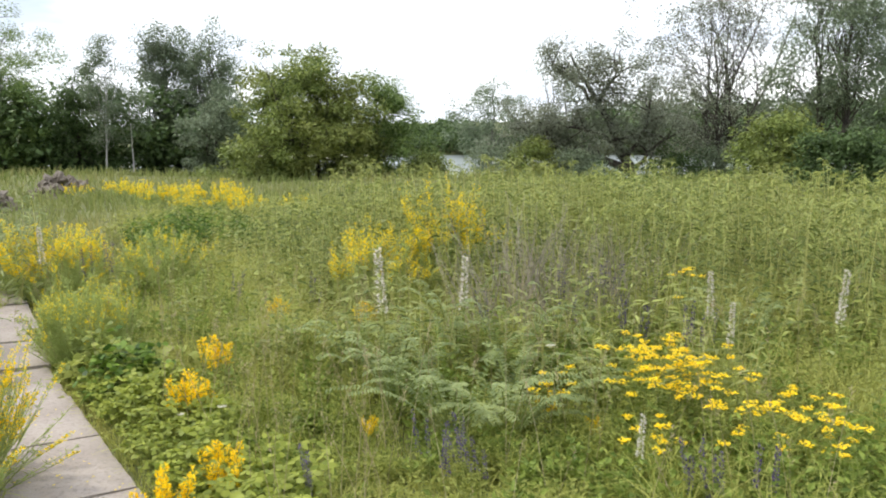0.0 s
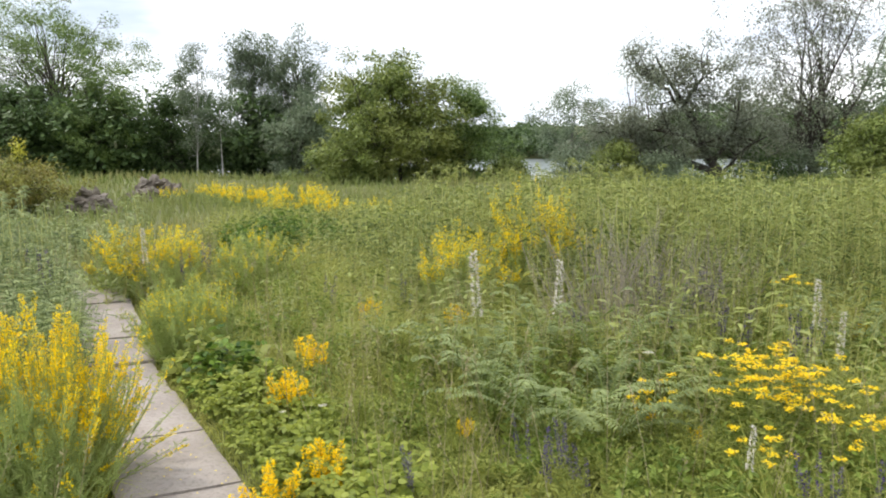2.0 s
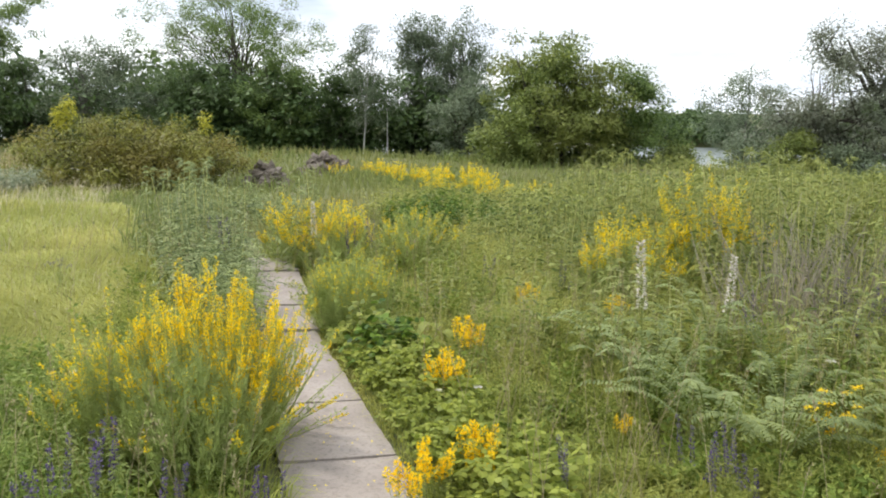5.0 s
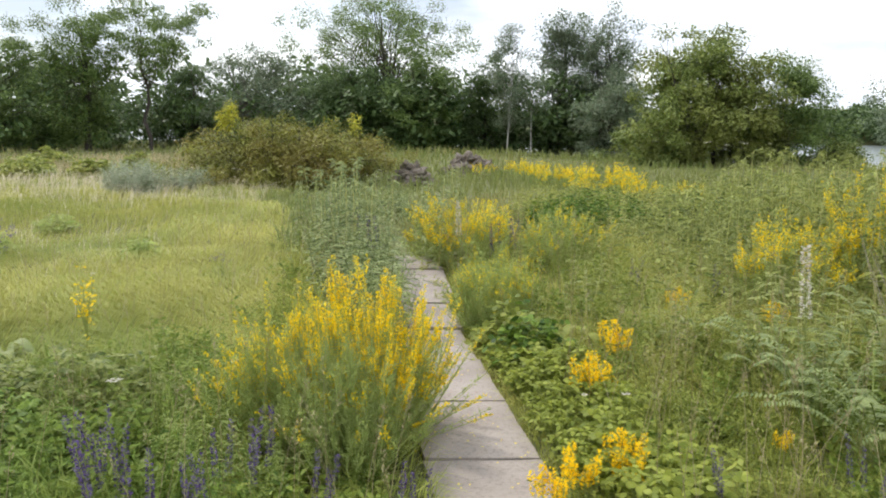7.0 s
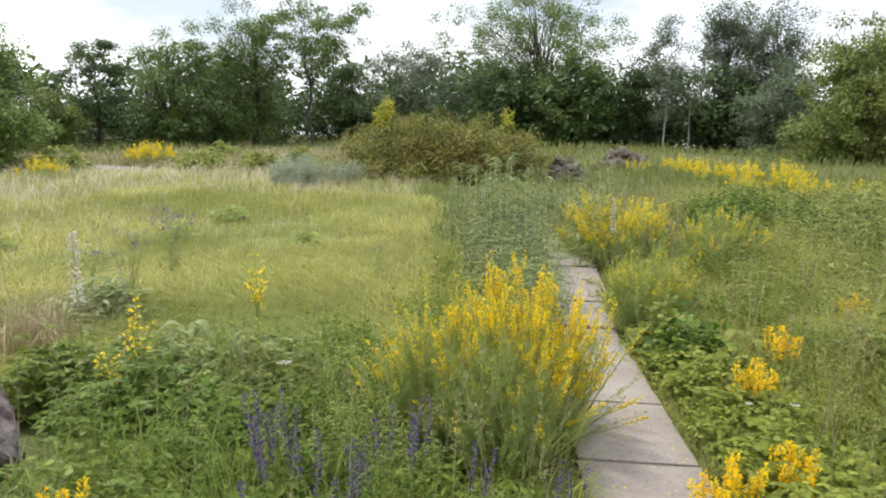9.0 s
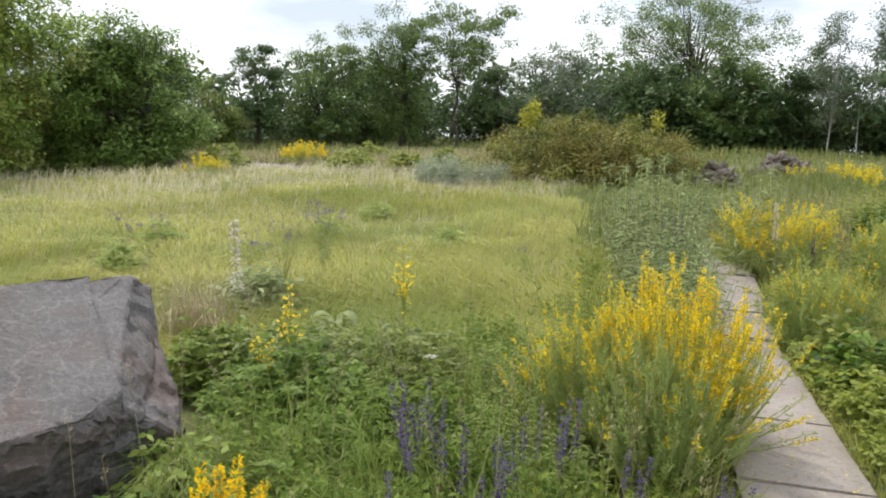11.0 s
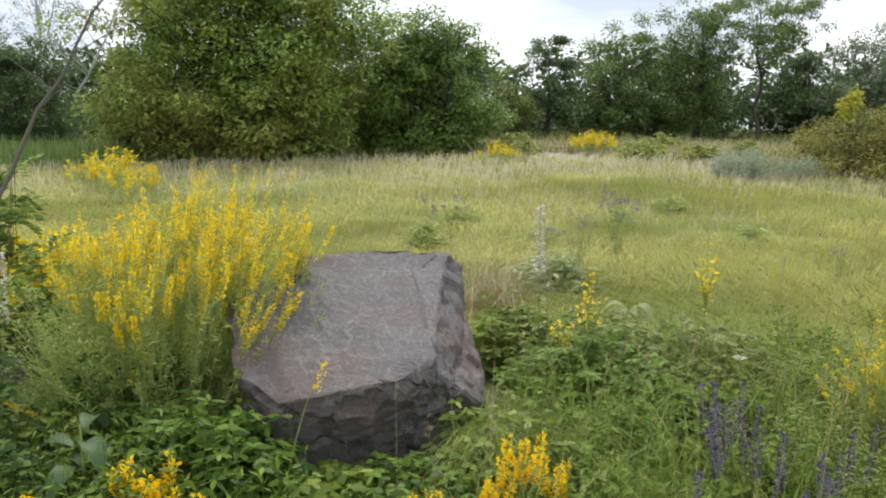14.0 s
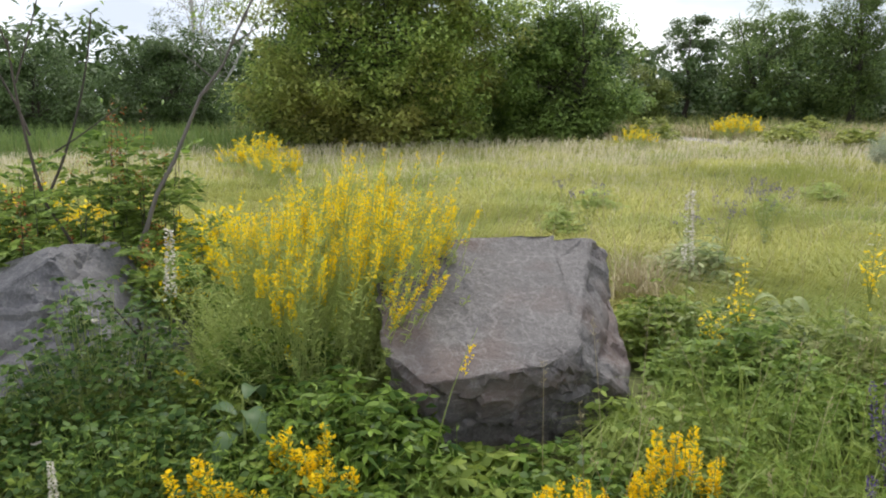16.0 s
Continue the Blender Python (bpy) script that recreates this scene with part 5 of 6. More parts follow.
scatter_things(tall_herb, "tall pale green herb with drooping narrow leaves", "herb", "tall herbs towards the lake", near_tall, 9)
scatter_things(weed_clump, "clump of grey-green upright weeds", "weed", "weeds in the meadow", weeds_a, 8, leaf=M_WEED)
scatter_things(weed_clump, "clump of pale green upright weeds", "weed", "weeds in the meadow", weeds_b, 8, leaf=M_TALL)

# middle and far cover
gm = Geo()
p, az, d = arc_points(56000, -36, 112, 8.5, 45, 2)
ok = keep(p) & ~feather_zone(p, az, d) & (0.30 * p[:, 0] + 0.954 * p[:, 1] < 29)
p, az, d = p[ok], az[ok], d[ok]
blades(gm, p, RNG.uniform(0.16, 0.42, len(p)) * (1 + 0.4 * vnoise(p, 0.5, 3)), ground_dirs(len(p)), RNG.uniform(0.2, 1.0, len(p)), 0.005 + 0.0013 * d)
gp2 = Geo()
p, az, d = arc_points(15000, 7.5, 19, 5.0, 15.0, 2)
ok = keep(p, 0.6) & (side_left(p) < -1.3) & (np.abs(az - 12 - 2 * vnoise(p, 0.6, 4)) < 3.2) & (vnoise(p, 1.5, 9) > -0.55)
p, d = p[ok], d[ok]
blades(gp2, p, RNG.uniform(0.25, 0.52, len(p)), ground_dirs(len(p)), RNG.uniform(0.5, 1.2, len(p)), 0.002 + 0.0006 * d)
tagged(part("pale_grass", gp2, M_FEATHER), "strip of pale yellow-green grass between herb stands", "grass", kind="stuff")
gp2 = Geo()
p, az, d = arc_points(9000, 36, 66, 19.5, 29.0)
ok = keep(p) & ~feather_zone(p, az, d) & (vnoise(p, 0.7, 5) > -0.35)
p = p[ok]
blades(gp2, p, RNG.uniform(0.25, 0.5, len(p)), ground_dirs(len(p)), RNG.uniform(0.3, 1.0, len(p)), 0.02)
tagged(part("dry_grass", gp2, M_DRY), "strip of pale dry grass before the far trees", "grass", kind="stuff")
M_MIDGRASS = leafy("mid_grass", (0.13, 0.18, 0.05), (0.25, 0.29, 0.09), (0.36, 0.33, 0.14), through_light=0.4, scale=0.3)
tagged(part("far_grass", gm, M_MIDGRASS), "green and straw-coloured grass across the meadow", "grass", kind="stuff")


# ---- flowering bushes ----
broom(-2.12, 3.08, 0.72, 0.74, 200, 11, "big broom bush in full yellow bloom beside the slabs", petals=60, psize=0.0088, bloom=0.62, hmin=0.42, root=0.28, flare=0.36, lean=(-0.02, -0.04), nl=30, ns=10, single=True, fl=0.40, lw=0.0050, skirt=1.1, rise=(0.20, 0.74), s_low=0.40, tips=0.50)
broom(-4.06, 0.12, 0.98, 1.02, 210, 12, "big broom bush in full yellow bloom against the boulder", petals=70, psize=0.0098, bloom=0.86, hmin=0.70, root=0.28, flare=0.35, lean=(-0.05, 0.20), nl=48, ns=14, single=True, dome=0.16, fl=0.72, lw=0.0072, skirt=1.2, rise=(0.26, 0.76), tips=0.10)
broom(-2.42, 2.84, 0.58, 0.55, 90, 18, "low feathery broom with few yellow flowers beside a larger one", bloom=0.45, petals=34, psize=0.0088, hmin=0.5, root=0.30, flare=0.40, nl=44, ns=10, lw=0.0050)
broom(-1.95, 2.70, 0.54, 0.42, 110, 19, "low green broom shoots hardly in flower beside the slabs", bloom=0.08, petals=24, psize=0.0088, hmin=0.5, root=0.30, flare=0.40, nl=44, ns=10, lw=0.0050)
broom(-2.20, 2.78, 0.50, 0.45, 110, 20, "low green feathery broom in front of a larger one", bloom=0.10, petals=24, psize=0.0088, hmin=0.5, root=0.32, flare=0.40, nl=44, ns=10, lw=0.0050)
broom(-3.62, 7.25, 0.66, 0.85, 130, 13, "wide yellow broom bush beyond the path", petals=26, psize=0.0135, bloom=0.82, root=0.35, flare=0.45, hmin=0.5)
broom(-2.75, 7.6, 0.52, 0.75, 80, 14, "half-faded yellow broom bush beyond the path", bloom=0.35, petals=18, psize=0.0135, root=0.35, flare=0.45)
broom(-2.36, 5.12, 0.58, 0.50, 110, 15, "feathery green broom bush with few yellow flowers by the slabs", bloom=0.38, petals=16, psize=0.010, hmin=0.6, lw=0.0065, skirt=0.9)
broom(0.02, 7.0, 1.00, 0.75, 80, 16, "tall yellow broom bush among green herbs", bloom=0.85, petals=28, psize=0.0135, root=0.3, flare=0.42)
broom(-0.62, 6.3, 0.72, 0.62, 80, 17, "yellow broom bush among green herbs", bloom=0.7, petals=22, psize=0.0135, root=0.3, flare=0.42, lean=(0.15, 0.0))

spots = [(-2.44, 1.83, 0.95), (-2.38, 1.89, 0.95), (-2.23, 1.71, 0.95), (-2.16, 1.79, 0.9), (-1.99, 1.86, 0.8), (-2.09, 2.07, 0.85), (-2.07, 2.26, 0.85), (-2.02, 2.12, 0.8), (-1.92, 1.62, 0.8), (-2.13, 1.44, 0.75), (-1.66, 2.04, 0.75), (-1.40, 2.08, 0.7), (-1.33, 2.16, 0.7),
         (-2.30, 1.78, 0.85), (-0.06, 3.02, 0.7), (0.04, 2.98, 0.7), (0.10, 3.04, 0.7), (0.15, 2.92, 0.65), (-0.50, 2.86, 0.65), (0.93, 2.76, 0.75), (1.0, 2.72, 0.7), (1.13, 2.70, 0.8), (1.40, 4.50, 0.95), (1.46, 4.42, 0.9), (1.16, 4.66, 0.9), (1.05, 4.8, 0.9),
         (0.9, 5.2, 1.1), (0.75, 5.3, 1.1), (1.1, 5.4, 1.1), (2.5, 4.4, 1.1), (2.6, 4.2, 1.1), (-1.6, 6.0, 0.8), (-1.0, 5.9, 0.8), (-3.1, 6.9, 1.0), (-2.95, 7.0, 1.0), (-4.1, 6.2, 1.2), (-3.9, 6.1, 1.2), (0.3, 5.0, 0.9)]
scatter_things(sage, "violet meadow sage with upright flower spikes", "sage", "sage plants", spots)
scatter_things(white_spike, "tall plant with a dense white flower spike", "spike flower", "white spike flowers",
               [(-0.30, 4.26, 1.05), (0.10, 4.66, 0.92), (1.53, 4.47, 0.80), (1.53, 4.18, 0.68), (2.14, 4.29, 0.85), (-3.25, 6.45, 0.9), (-4.08, 2.04, 1.12), (-4.3, -0.58, 0.98), (-2.73, -0.75, 0.5), (0.73, 2.92, 0.5), (-5.2, 7.2, 0.8)])
scatter_things(gold_clump, "low clump of golden yellow flowers", "flower clump", "golden flower clumps",
               [(-1.27, 3.80, 1.05), (-1.20, 3.88, 0.85), (-1.33, 4.56, 1.1), (-1.00, 2.78, 0.88), (-1.06, 2.66, 0.76), (-0.90, 3.08, 0.88), (-0.84, 2.96, 0.76), (-2.84, -0.33, 1.05), (-2.76, -0.24, 0.95), (-2.93, -0.02, 1.15), (-2.84, 0.06, 0.95), (-2.58, 0.72, 0.8), (-2.54, 0.82, 0.8),
                (-2.62, 1.05, 0.75), (-2.66, 1.18, 1.1), (-2.60, 1.27, 0.8), (-3.3, 2.6, 0.7), (0.53, 3.93, 0.6), (-0.36, 3.65, 0.5), (0.71, 3.62, 0.5), (-0.55, 5.6, 1.0), (-1.2, 5.7, 1.0), (2.18, 5.43, 0.7), (-3.9, 2.2, 0.8)])
scatter_things(mullein, "slender mullein with pale yellow blossoms", "mullein", "mulleins", [(-3.98, 3.08, 0.95), (-3.75, 2.15, 0.9), (-3.62, 1.9, 0.7)], 2)


# ---- denser cover near the standing place ----
RNG = np.random.default_rng(31)
gx2 = Geo()
p, az, d = arc_points(1500, -33, 75, 2.2, 9.5)
ok = keep(p, 0.4) & (RNG.random(len(p)) < 0.35 + 0.65 * (vnoise(p, 1.0, 19) > 0.2))
p, az, d = p[ok], az[ok], d[ok]
n = len(p)
H = RNG.uniform(0.4, 0.72, n)
ln = ground_dirs(n) * (H * RNG.uniform(0.05, 0.4, n))[:, None]
tip = p + ln + np.stack([0 * H, 0 * H, H], 1)
tubes(gx2, bent(p, tip, ln * -0.15, 4), np.linspace(0.0016, 0.0008, 4)[None] * np.ones((n, 1)), 3)
petals_along(gx2, p, tip, 14, 0.84, 0.006, 0.014, 0.004, 1.02, 1.2)
tagged(part("dry_stalks", gx2, M_DRY), "thin straw-coloured grass stalks with seed heads", "grass", kind="stuff")

def trifoliate(gl, gs, base, H, L, W, spread, leaflets=3, fan=1.9):
    """Leaves of several leaflets held on thin stalks."""
    n = len(base)
    tip = base + ground_dirs(n) * (np.broadcast_to(spread, n) * RNG.random(n))[:, None] + np.stack([0 * H, 0 * H, H], 1)
    tubes(gs, bent(base, tip, np.zeros((n, 3)), 2), np.array([[0.0018, 0.001]]), 3)
    a0 = RNG.uniform(0, 6.28, n)
    for k in range(leaflets):
        a = a0 + (k - (leaflets - 1) / 2) * fan * 2 / max(leaflets - 1, 1)
        dd = np.stack([np.cos(a), np.sin(a), RNG.normal(size=n) * 0.2 - 0.05], 1)
        leaf_long(gl, tip, dd, RNG.normal(size=(n, 3)) * 0.5 + [0, 0, 1], L * RNG.uniform(0.7, 1.2, n), W * RNG.uniform(0.8, 1.2, n), 0.15)


def along_path(n, s0, s1, o0, o1):
    """Points beside the path; s along it, o metres to its right."""
    s, o = RNG.uniform(s0, s1, n), RNG.uniform(o0, o1, n)
    q = np.array([-1.60, 3.13]) + ALONG * s[:, None] - LEFT * o[:, None]
    return np.append(q, ground_z(q[:, 0], q[:, 1])[:, None], 1)


def strawberry(seed, n=24):
    """A low plant of three-part leaves on thin stalks."""
    global RNG
    RNG = np.random.default_rng(seed)
    t = new("strawberry_plant")
    gl, gs = Geo(), Geo()
    trifoliate(gl, gs, disc(n, 0.05), RNG.uniform(0.06, 0.20, n), 0.036, 0.022, 0.13)
    part("foliage", gl, M_STRAW, t)
    part("stalk_tuft", gs, M_STEM, t)
    return t


RNG = np.random.default_rng(41)
p = along_path(150, -1.6, 1.5, 0.34, 0.80)
spots = [(float(x), float(y), float(q)) for (x, y, _), q in zip(p, RNG.uniform(0.8, 1.2, 150) * (0.7 + 0.3 * smooth(0.3, 0.55, path_dist(p))))]
scatter_things(strawberry, "low strawberry plant with light green leaves beside the slabs", "plant", "strawberry plants beside the path", spots, 7)


def leaf_bush(name, x, y, h, w, n, seed, mat, label, L=0.075, W=0.05, leaflets=3, category="bush"):
    """A rounded leafy plant of many stalked leaves."""
    global RNG
    RNG = np.random.default_rng(seed)
    t = thing(name, x, y, label, category)
    gl, gs = Geo(), Geo()
    b = disc(n, w)
    H = h * (1 - 0.75 * (np.linalg.norm(b, axis=1) / w) ** 2) * RNG.uniform(0.35, 1.0, n) + 0.04
    b2 = b * [0.5, 0.5, 0]
    tip = b + np.stack([0 * H, 0 * H, H], 1)
    tubes(gs, bent(b2, tip, np.zeros((n, 3)), 2), np.array([[0.0028, 0.0012]]) * np.ones((n, 1)), 3)
    trifoliate(gl, gs, np.repeat(tip - [0, 0, 0.03], 3, 0) + RNG.normal(size=(3 * n, 3)) * [0.03, 0.03, 0.04], np.full(3 * n, 0.02), L, W, 0.05, leaflets)
    part("foliage", gl, mat, t, kind="stuff")
    part("stem_bundle", gs, M_STEM, t, kind="stuff")
    return t


leaf_bush("leafy_plant", -1.80, 4.42, 0.30, 0.24, 90, 51, M_HERBD, "dark green leafy plant at the slab edge", 0.055, 0.036)
leaf_bush("leafy_plant", -2.02, 4.68, 0.30, 0.24, 80, 52, M_HERB, "dark green leafy plant at the slab edge", 0.055, 0.036)
leaf_bush("leafy_plant", -2.57, 5.66, 0.38, 0.30, 110, 53, M_HERB, "green leafy plant leaning over the slabs", 0.055, 0.036)
leaf_bush("cinquefoil_plant", -3.22, 0.16, 0.40, 0.36, 190, 54, M_HERBD, "dark green cinquefoil in front of the boulder", 0.062, 0.021, 5)
leaf_bush("cinquefoil_plant", -2.95, 0.58, 0.09, 0.30, 90, 55, M_LEAFY, "low green cinquefoil below the boulder", 0.075, 0.030, 5)
leaf_bush("cinquefoil_plant", -2.85, -0.15, 0.24, 0.45, 180, 56, M_HERBD, "low green cinquefoil in front of the boulder", 0.055, 0.020, 5)
leaf_bush("cinquefoil_plant", -3.55, 2.0, 0.36, 0.40, 150, 57, M_HERBG, "dark green leafy plant beside the boulder", 0.055, 0.020, 5)
leaf_bush("cinquefoil_plant", -3.95, 2.3, 0.34, 0.44, 150, 58, M_WEED, "green leafy plant beside the boulder", 0.055, 0.020, 5)
leaf_bush("leafy_plant", -3.45, 2.65, 0.32, 0.45, 150, 47, M_WEED, "green leafy herb beside the boulder", 0.05, 0.02, 5)
leaf_bush("leafy_plant", -4.30, 2.02, 0.36, 0.30, 120, 48, M_LEAFY, "green leafy herb behind the boulder", 0.055, 0.022, 5)
leaf_bush("leafy_plant", -3.15, 2.15, 0.26, 0.42, 170, 49, M_HERBG, "low green leafy herb beside the boulder", 0.045, 0.02, 5)
leaf_bush("rose_bush", -3.72, -0.80, 0.74, 0.42, 320, 59, M_ROSE, "small-leaved dark green rose bush", 0.035, 0.022, 3)
leaf_bush("rose_bush", -3.45, -1.25, 0.52, 0.42, 240, 45, M_ROSE, "small-leaved dark green rose bush over the boulder", 0.038, 0.024, 3)
leaf_bush("rose_bush", -3.15, -0.62, 0.36, 0.42, 220, 60, M_ROSE, "low small-leaved dark green rose bush", 0.04, 0.024, 3)
leaf_bush("leafy_plant", -5.6, 3.0, 0.34, 0.35, 90, 61, M_GREY, "grey-green leafy plant in the feather grass", 0.09, 0.03, 3)
leaf_bush("leafy_plant", -9.0, 3.75, 0.28, 0.24, 34, 62, M_BROOM, "green leafy tuft in the feather grass", 0.10, 0.03, 3)
leaf_bush("leafy_plant", -7.6, 2.7, 0.34, 0.20, 34, 63, M_BROOM, "grey-green leafy tuft in the feather grass", 0.10, 0.03, 3)
leaf_bush("leafy_plant", -9.3, 7.0, 0.24, 0.24, 34, 64, M_BROOM, "grey-green leafy tuft in the feather grass", 0.10, 0.03, 3)
leaf_bush("leafy_plant", -6.6, 5.85, 0.22, 0.18, 30, 65, M_BROOM, "green leafy tuft in the feather grass", 0.09, 0.03, 3)
leaf_bush("leafy_plant", -8.3, 5.5, 0.22, 0.16, 26, 66, M_BROOM, "green leafy tuft in the feather grass", 0.09, 0.03, 3)


def broad_leaves(x, y, seed, label, n=11, L=0.17, W=0.10, h=0.22, mat=None):
    global RNG
    RNG = np.random.default_rng(seed)
    t = thing("broad_leaf_plant", x, y, label, "plant", "broad-leaved plants")
    mat = mat or M_GREY
    for k in range(n):
        a = k * 2.4
        z = h * (0.25 + 0.75 * k / n)
        s, c = math.sin(a), math.cos(a)
        gl = Geo()
        u = np.linspace(0, 1, 7)
        half = W * 0.5 * np.sin(np.clip(u * 0.93 + 0.05, 0, 1) * math.pi) ** 0.7
        rr2 = 0.03 + L * u
        zz = z + 0.04 * np.sin(u * 2.5) - 0.09 * u ** 2 + 0.02 * RNG.normal()
        mid = np.stack([rr2 * c, rr2 * s, zz - 0.006], 1)
        lf = np.stack([rr2 * c - half * s, rr2 * s + half * c, zz + 0.25 * half], 1)
        rt = np.stack([rr2 * c + half * s, rr2 * s - half * c, zz + 0.25 * half], 1)
        i = np.arange(6)
        gl.add(np.concatenate([lf, mid, rt]), np.concatenate([np.stack([i, i + 7, i + 8, i + 1], 1), np.stack([i + 7, i + 14, i + 15, i + 8], 1)]))
        part("leaf", gl, mat, t, smooth=True)
    gs = Geo()
    tubes(gs, bent(np.zeros((1, 3)), np.array([[0, 0, h]]), np.zeros((1, 3)), 3), np.array([[0.008, 0.006, 0.004]]), 5)
    part("stalk", gs, M_STEM, t)


leaf_bush("leafy_plant", -2.85, 0.95, 0.10, 0.34, 160, 67, M_HERBD, "low green leaves below the boulder", 0.042, 0.026, 3)
leaf_bush("leafy_plant", -3.0, 1.35, 0.22, 0.35, 130, 68, M_LEAFY, "green leafy plant by the grass tuft", 0.05, 0.025, 3)
leaf_bush("leafy_plant", -2.55, -0.65, 0.24, 0.42, 190, 69, M_ROSE, "low dark green leaves near the path", 0.04, 0.024, 3)
leaf_bush("leafy_plant", -3.95, -0.05, 0.42, 0.36, 150, 46, M_HERBD, "dark green leafy plant under the broom", 0.07, 0.022, 5)
for k, (x, y, h, w) in enumerate([(-19.6, 9.9, 0.75, 0.8), (-17.6, 12.6, 0.55, 0.7), (-16.3, 13.4, 0.55, 0.6), (-15.3, 13.9, 0.6, 0.6), (-18.6, 13.2, 0.5, 0.8), (-20.5, 15.5, 0.6, 0.8)]):
    leaf_bush("green_clump", x, y, h, w, 130, 180 + k, M_HERB, "rounded green herb clump at the meadow's far side", 0.12, 0.06, 3, "herb clump")
broad_leaves(-3.22, -0.22, 1, "grey-green plant with broad oval leaves", 10, 0.165, 0.08, 0.40, leafy("broad_leaf", (0.05, 0.09, 0.038), (0.10, 0.16, 0.068), through_light=0.2))
broad_leaves(-1.83, 4.19, 2, "green plant with broad leaves at the slab edge", 7, 0.13, 0.10, 0.08, M_HERBD)
broad_leaves(-4.6, 3.0, 3, "grey-green plant with broad oval leaves", 9, 0.16, 0.09, 0.2)
broad_leaves(-1.6, 4.75, 4, "green plant with broad upright leaves", 8, 0.15, 0.07, 0.24, M_HERB)


def pinnate_plant(x, y, h, w, n, seed, label, mat, name="pinnate_plant", pairs=26, LL=0.044, WW=0.011, category="plant"):
    """Arching stalks with leaflets in two rows."""
    global RNG
    RNG = np.random.default_rng(seed)
    t = thing(name, x, y, label, category, "plants with feathered leaves")
    b = disc(n, 0.05)
    H = h * RNG.uniform(0.55, 1.0, n)
    out = ground_dirs(n) * (w * RNG.uniform(0.5, 1.0, n))[:, None]
    tip = b + out + np.stack([0 * H, 0 * H, H * RNG.uniform(0.6, 1.0, n)], 1)
    sag = np.stack([0 * H, 0 * H, H * 0.28], 1)
    s = np.linspace(0.22, 1, pairs)[None, :, None]
    pos = b[:, None] * (1 - s) + tip[:, None] * s + sag[:, None] * 4 * s * (1 - s)
    tan = unit((tip - b)[:, None] + sag[:, None] * 4 * (1 - 2 * s))
    side = unit(np.cross(tan, [0, 0, 1.0]))
    size = LL * (0.55 + 0.45 * np.sin(np.linspace(0.4, 2.9, pairs)))
    for k in range(n):
        gl = Geo()
        for sg in (1, -1):
            dd = side[k] * sg + tan[k] * 0.45 + RNG.normal(size=(pairs, 3)) * 0.06
            leaf_long(gl, pos[k], dd, np.array([0, 0, 1.0]) + RNG.normal(size=(pairs, 3)) * 0.22, size * RNG.uniform(0.85, 1.1, pairs), WW, 0.25)
        tubes(gl, bent(b[k:k + 1], tip[k:k + 1], sag[k:k + 1], 7), np.linspace(0.004, 0.001, 7)[None], 3, 1)
        part("frond", gl, [mat, M_STEM], t)
    return t


for k, (x, y, h, w) in enumerate([(0.02, 3.72, 0.62, 0.66), (0.30, 3.66, 0.52, 0.60), (-0.42, 4.5, 0.6, 0.42), (0.38, 4.5, 0.6, 0.42), (-0.25, 4.05, 0.55, 0.4), (0.05, 4.9, 0.65, 0.4), (0.75, 4.9, 0.6, 0.4), (1.9, 4.9, 0.6, 0.4)]):
    pinnate_plant(x, y, h, w, 20 if k < 2 else 13, 70 + k, "grey-green plant with feathered arching leaves", M_PINN)


# ---- flat-topped yellow flowers ----
def yarrow(x, y, n, w, h, seed, label):
    global RNG
    RNG = np.random.default_rng(seed)
    t = thing("yellow_yarrow", x, y, label, "flower clump", "yellow yarrow clumps")
    gs, gl = Geo(), Geo()
    b = disc(n, w)
    H = h * RNG.uniform(0.7, 1.1, n)
    p, tip = herb(None, gl, b, H, 9, 0.06, 0.016, 0.3, lean=0.25, rad=0.002, bendy=0)
    for k in range(n):
        gp = Geo()
        m = 22
        q = tip[k] + disc(m, 0.023) + RNG.normal(size=(m, 3)) * [0, 0, 0.004]
        dd = ground_dirs(m) + [0, 0, 0.15]
        leaf_fold(gp, q, dd, RNG.normal(size=(m, 3)) * 0.3 + [0, 0, 1], 0.015, 0.013)
        stem = part("stem", tubes(Geo(), p[k:k + 1], np.linspace(0.002, 0.0009, p.shape[1])[None], 3), M_STEM, t)
        part("flower_head", gp, M_LEMON, stem, "flat lemon-yellow flower head")
    part("foliage", gl, M_HERB, t, kind="stuff")


yarrow(1.02, 3.55, 96, 0.26, 0.47, 81, "large clump of flat lemon-yellow flower heads")
yarrow(1.32, 3.10, 38, 0.26, 0.40, 82, "clump of flat lemon-yellow flower heads in grass")
yarrow(1.65, 2.95, 14, 0.22, 0.38, 83, "loose clump of lemon-yellow flower heads in grass")
yarrow(0.85, 3.20, 10, 0.16, 0.30, 84, "small clump of lemon-yellow flower heads")
yarrow(0.52, 3.75, 8, 0.10, 0.36, 85, "small clump of lemon-yellow flower heads")
yarrow(1.45, 4.75, 7, 0.10, 0.62, 86, "tall lemon-yellow flower heads among herbs")


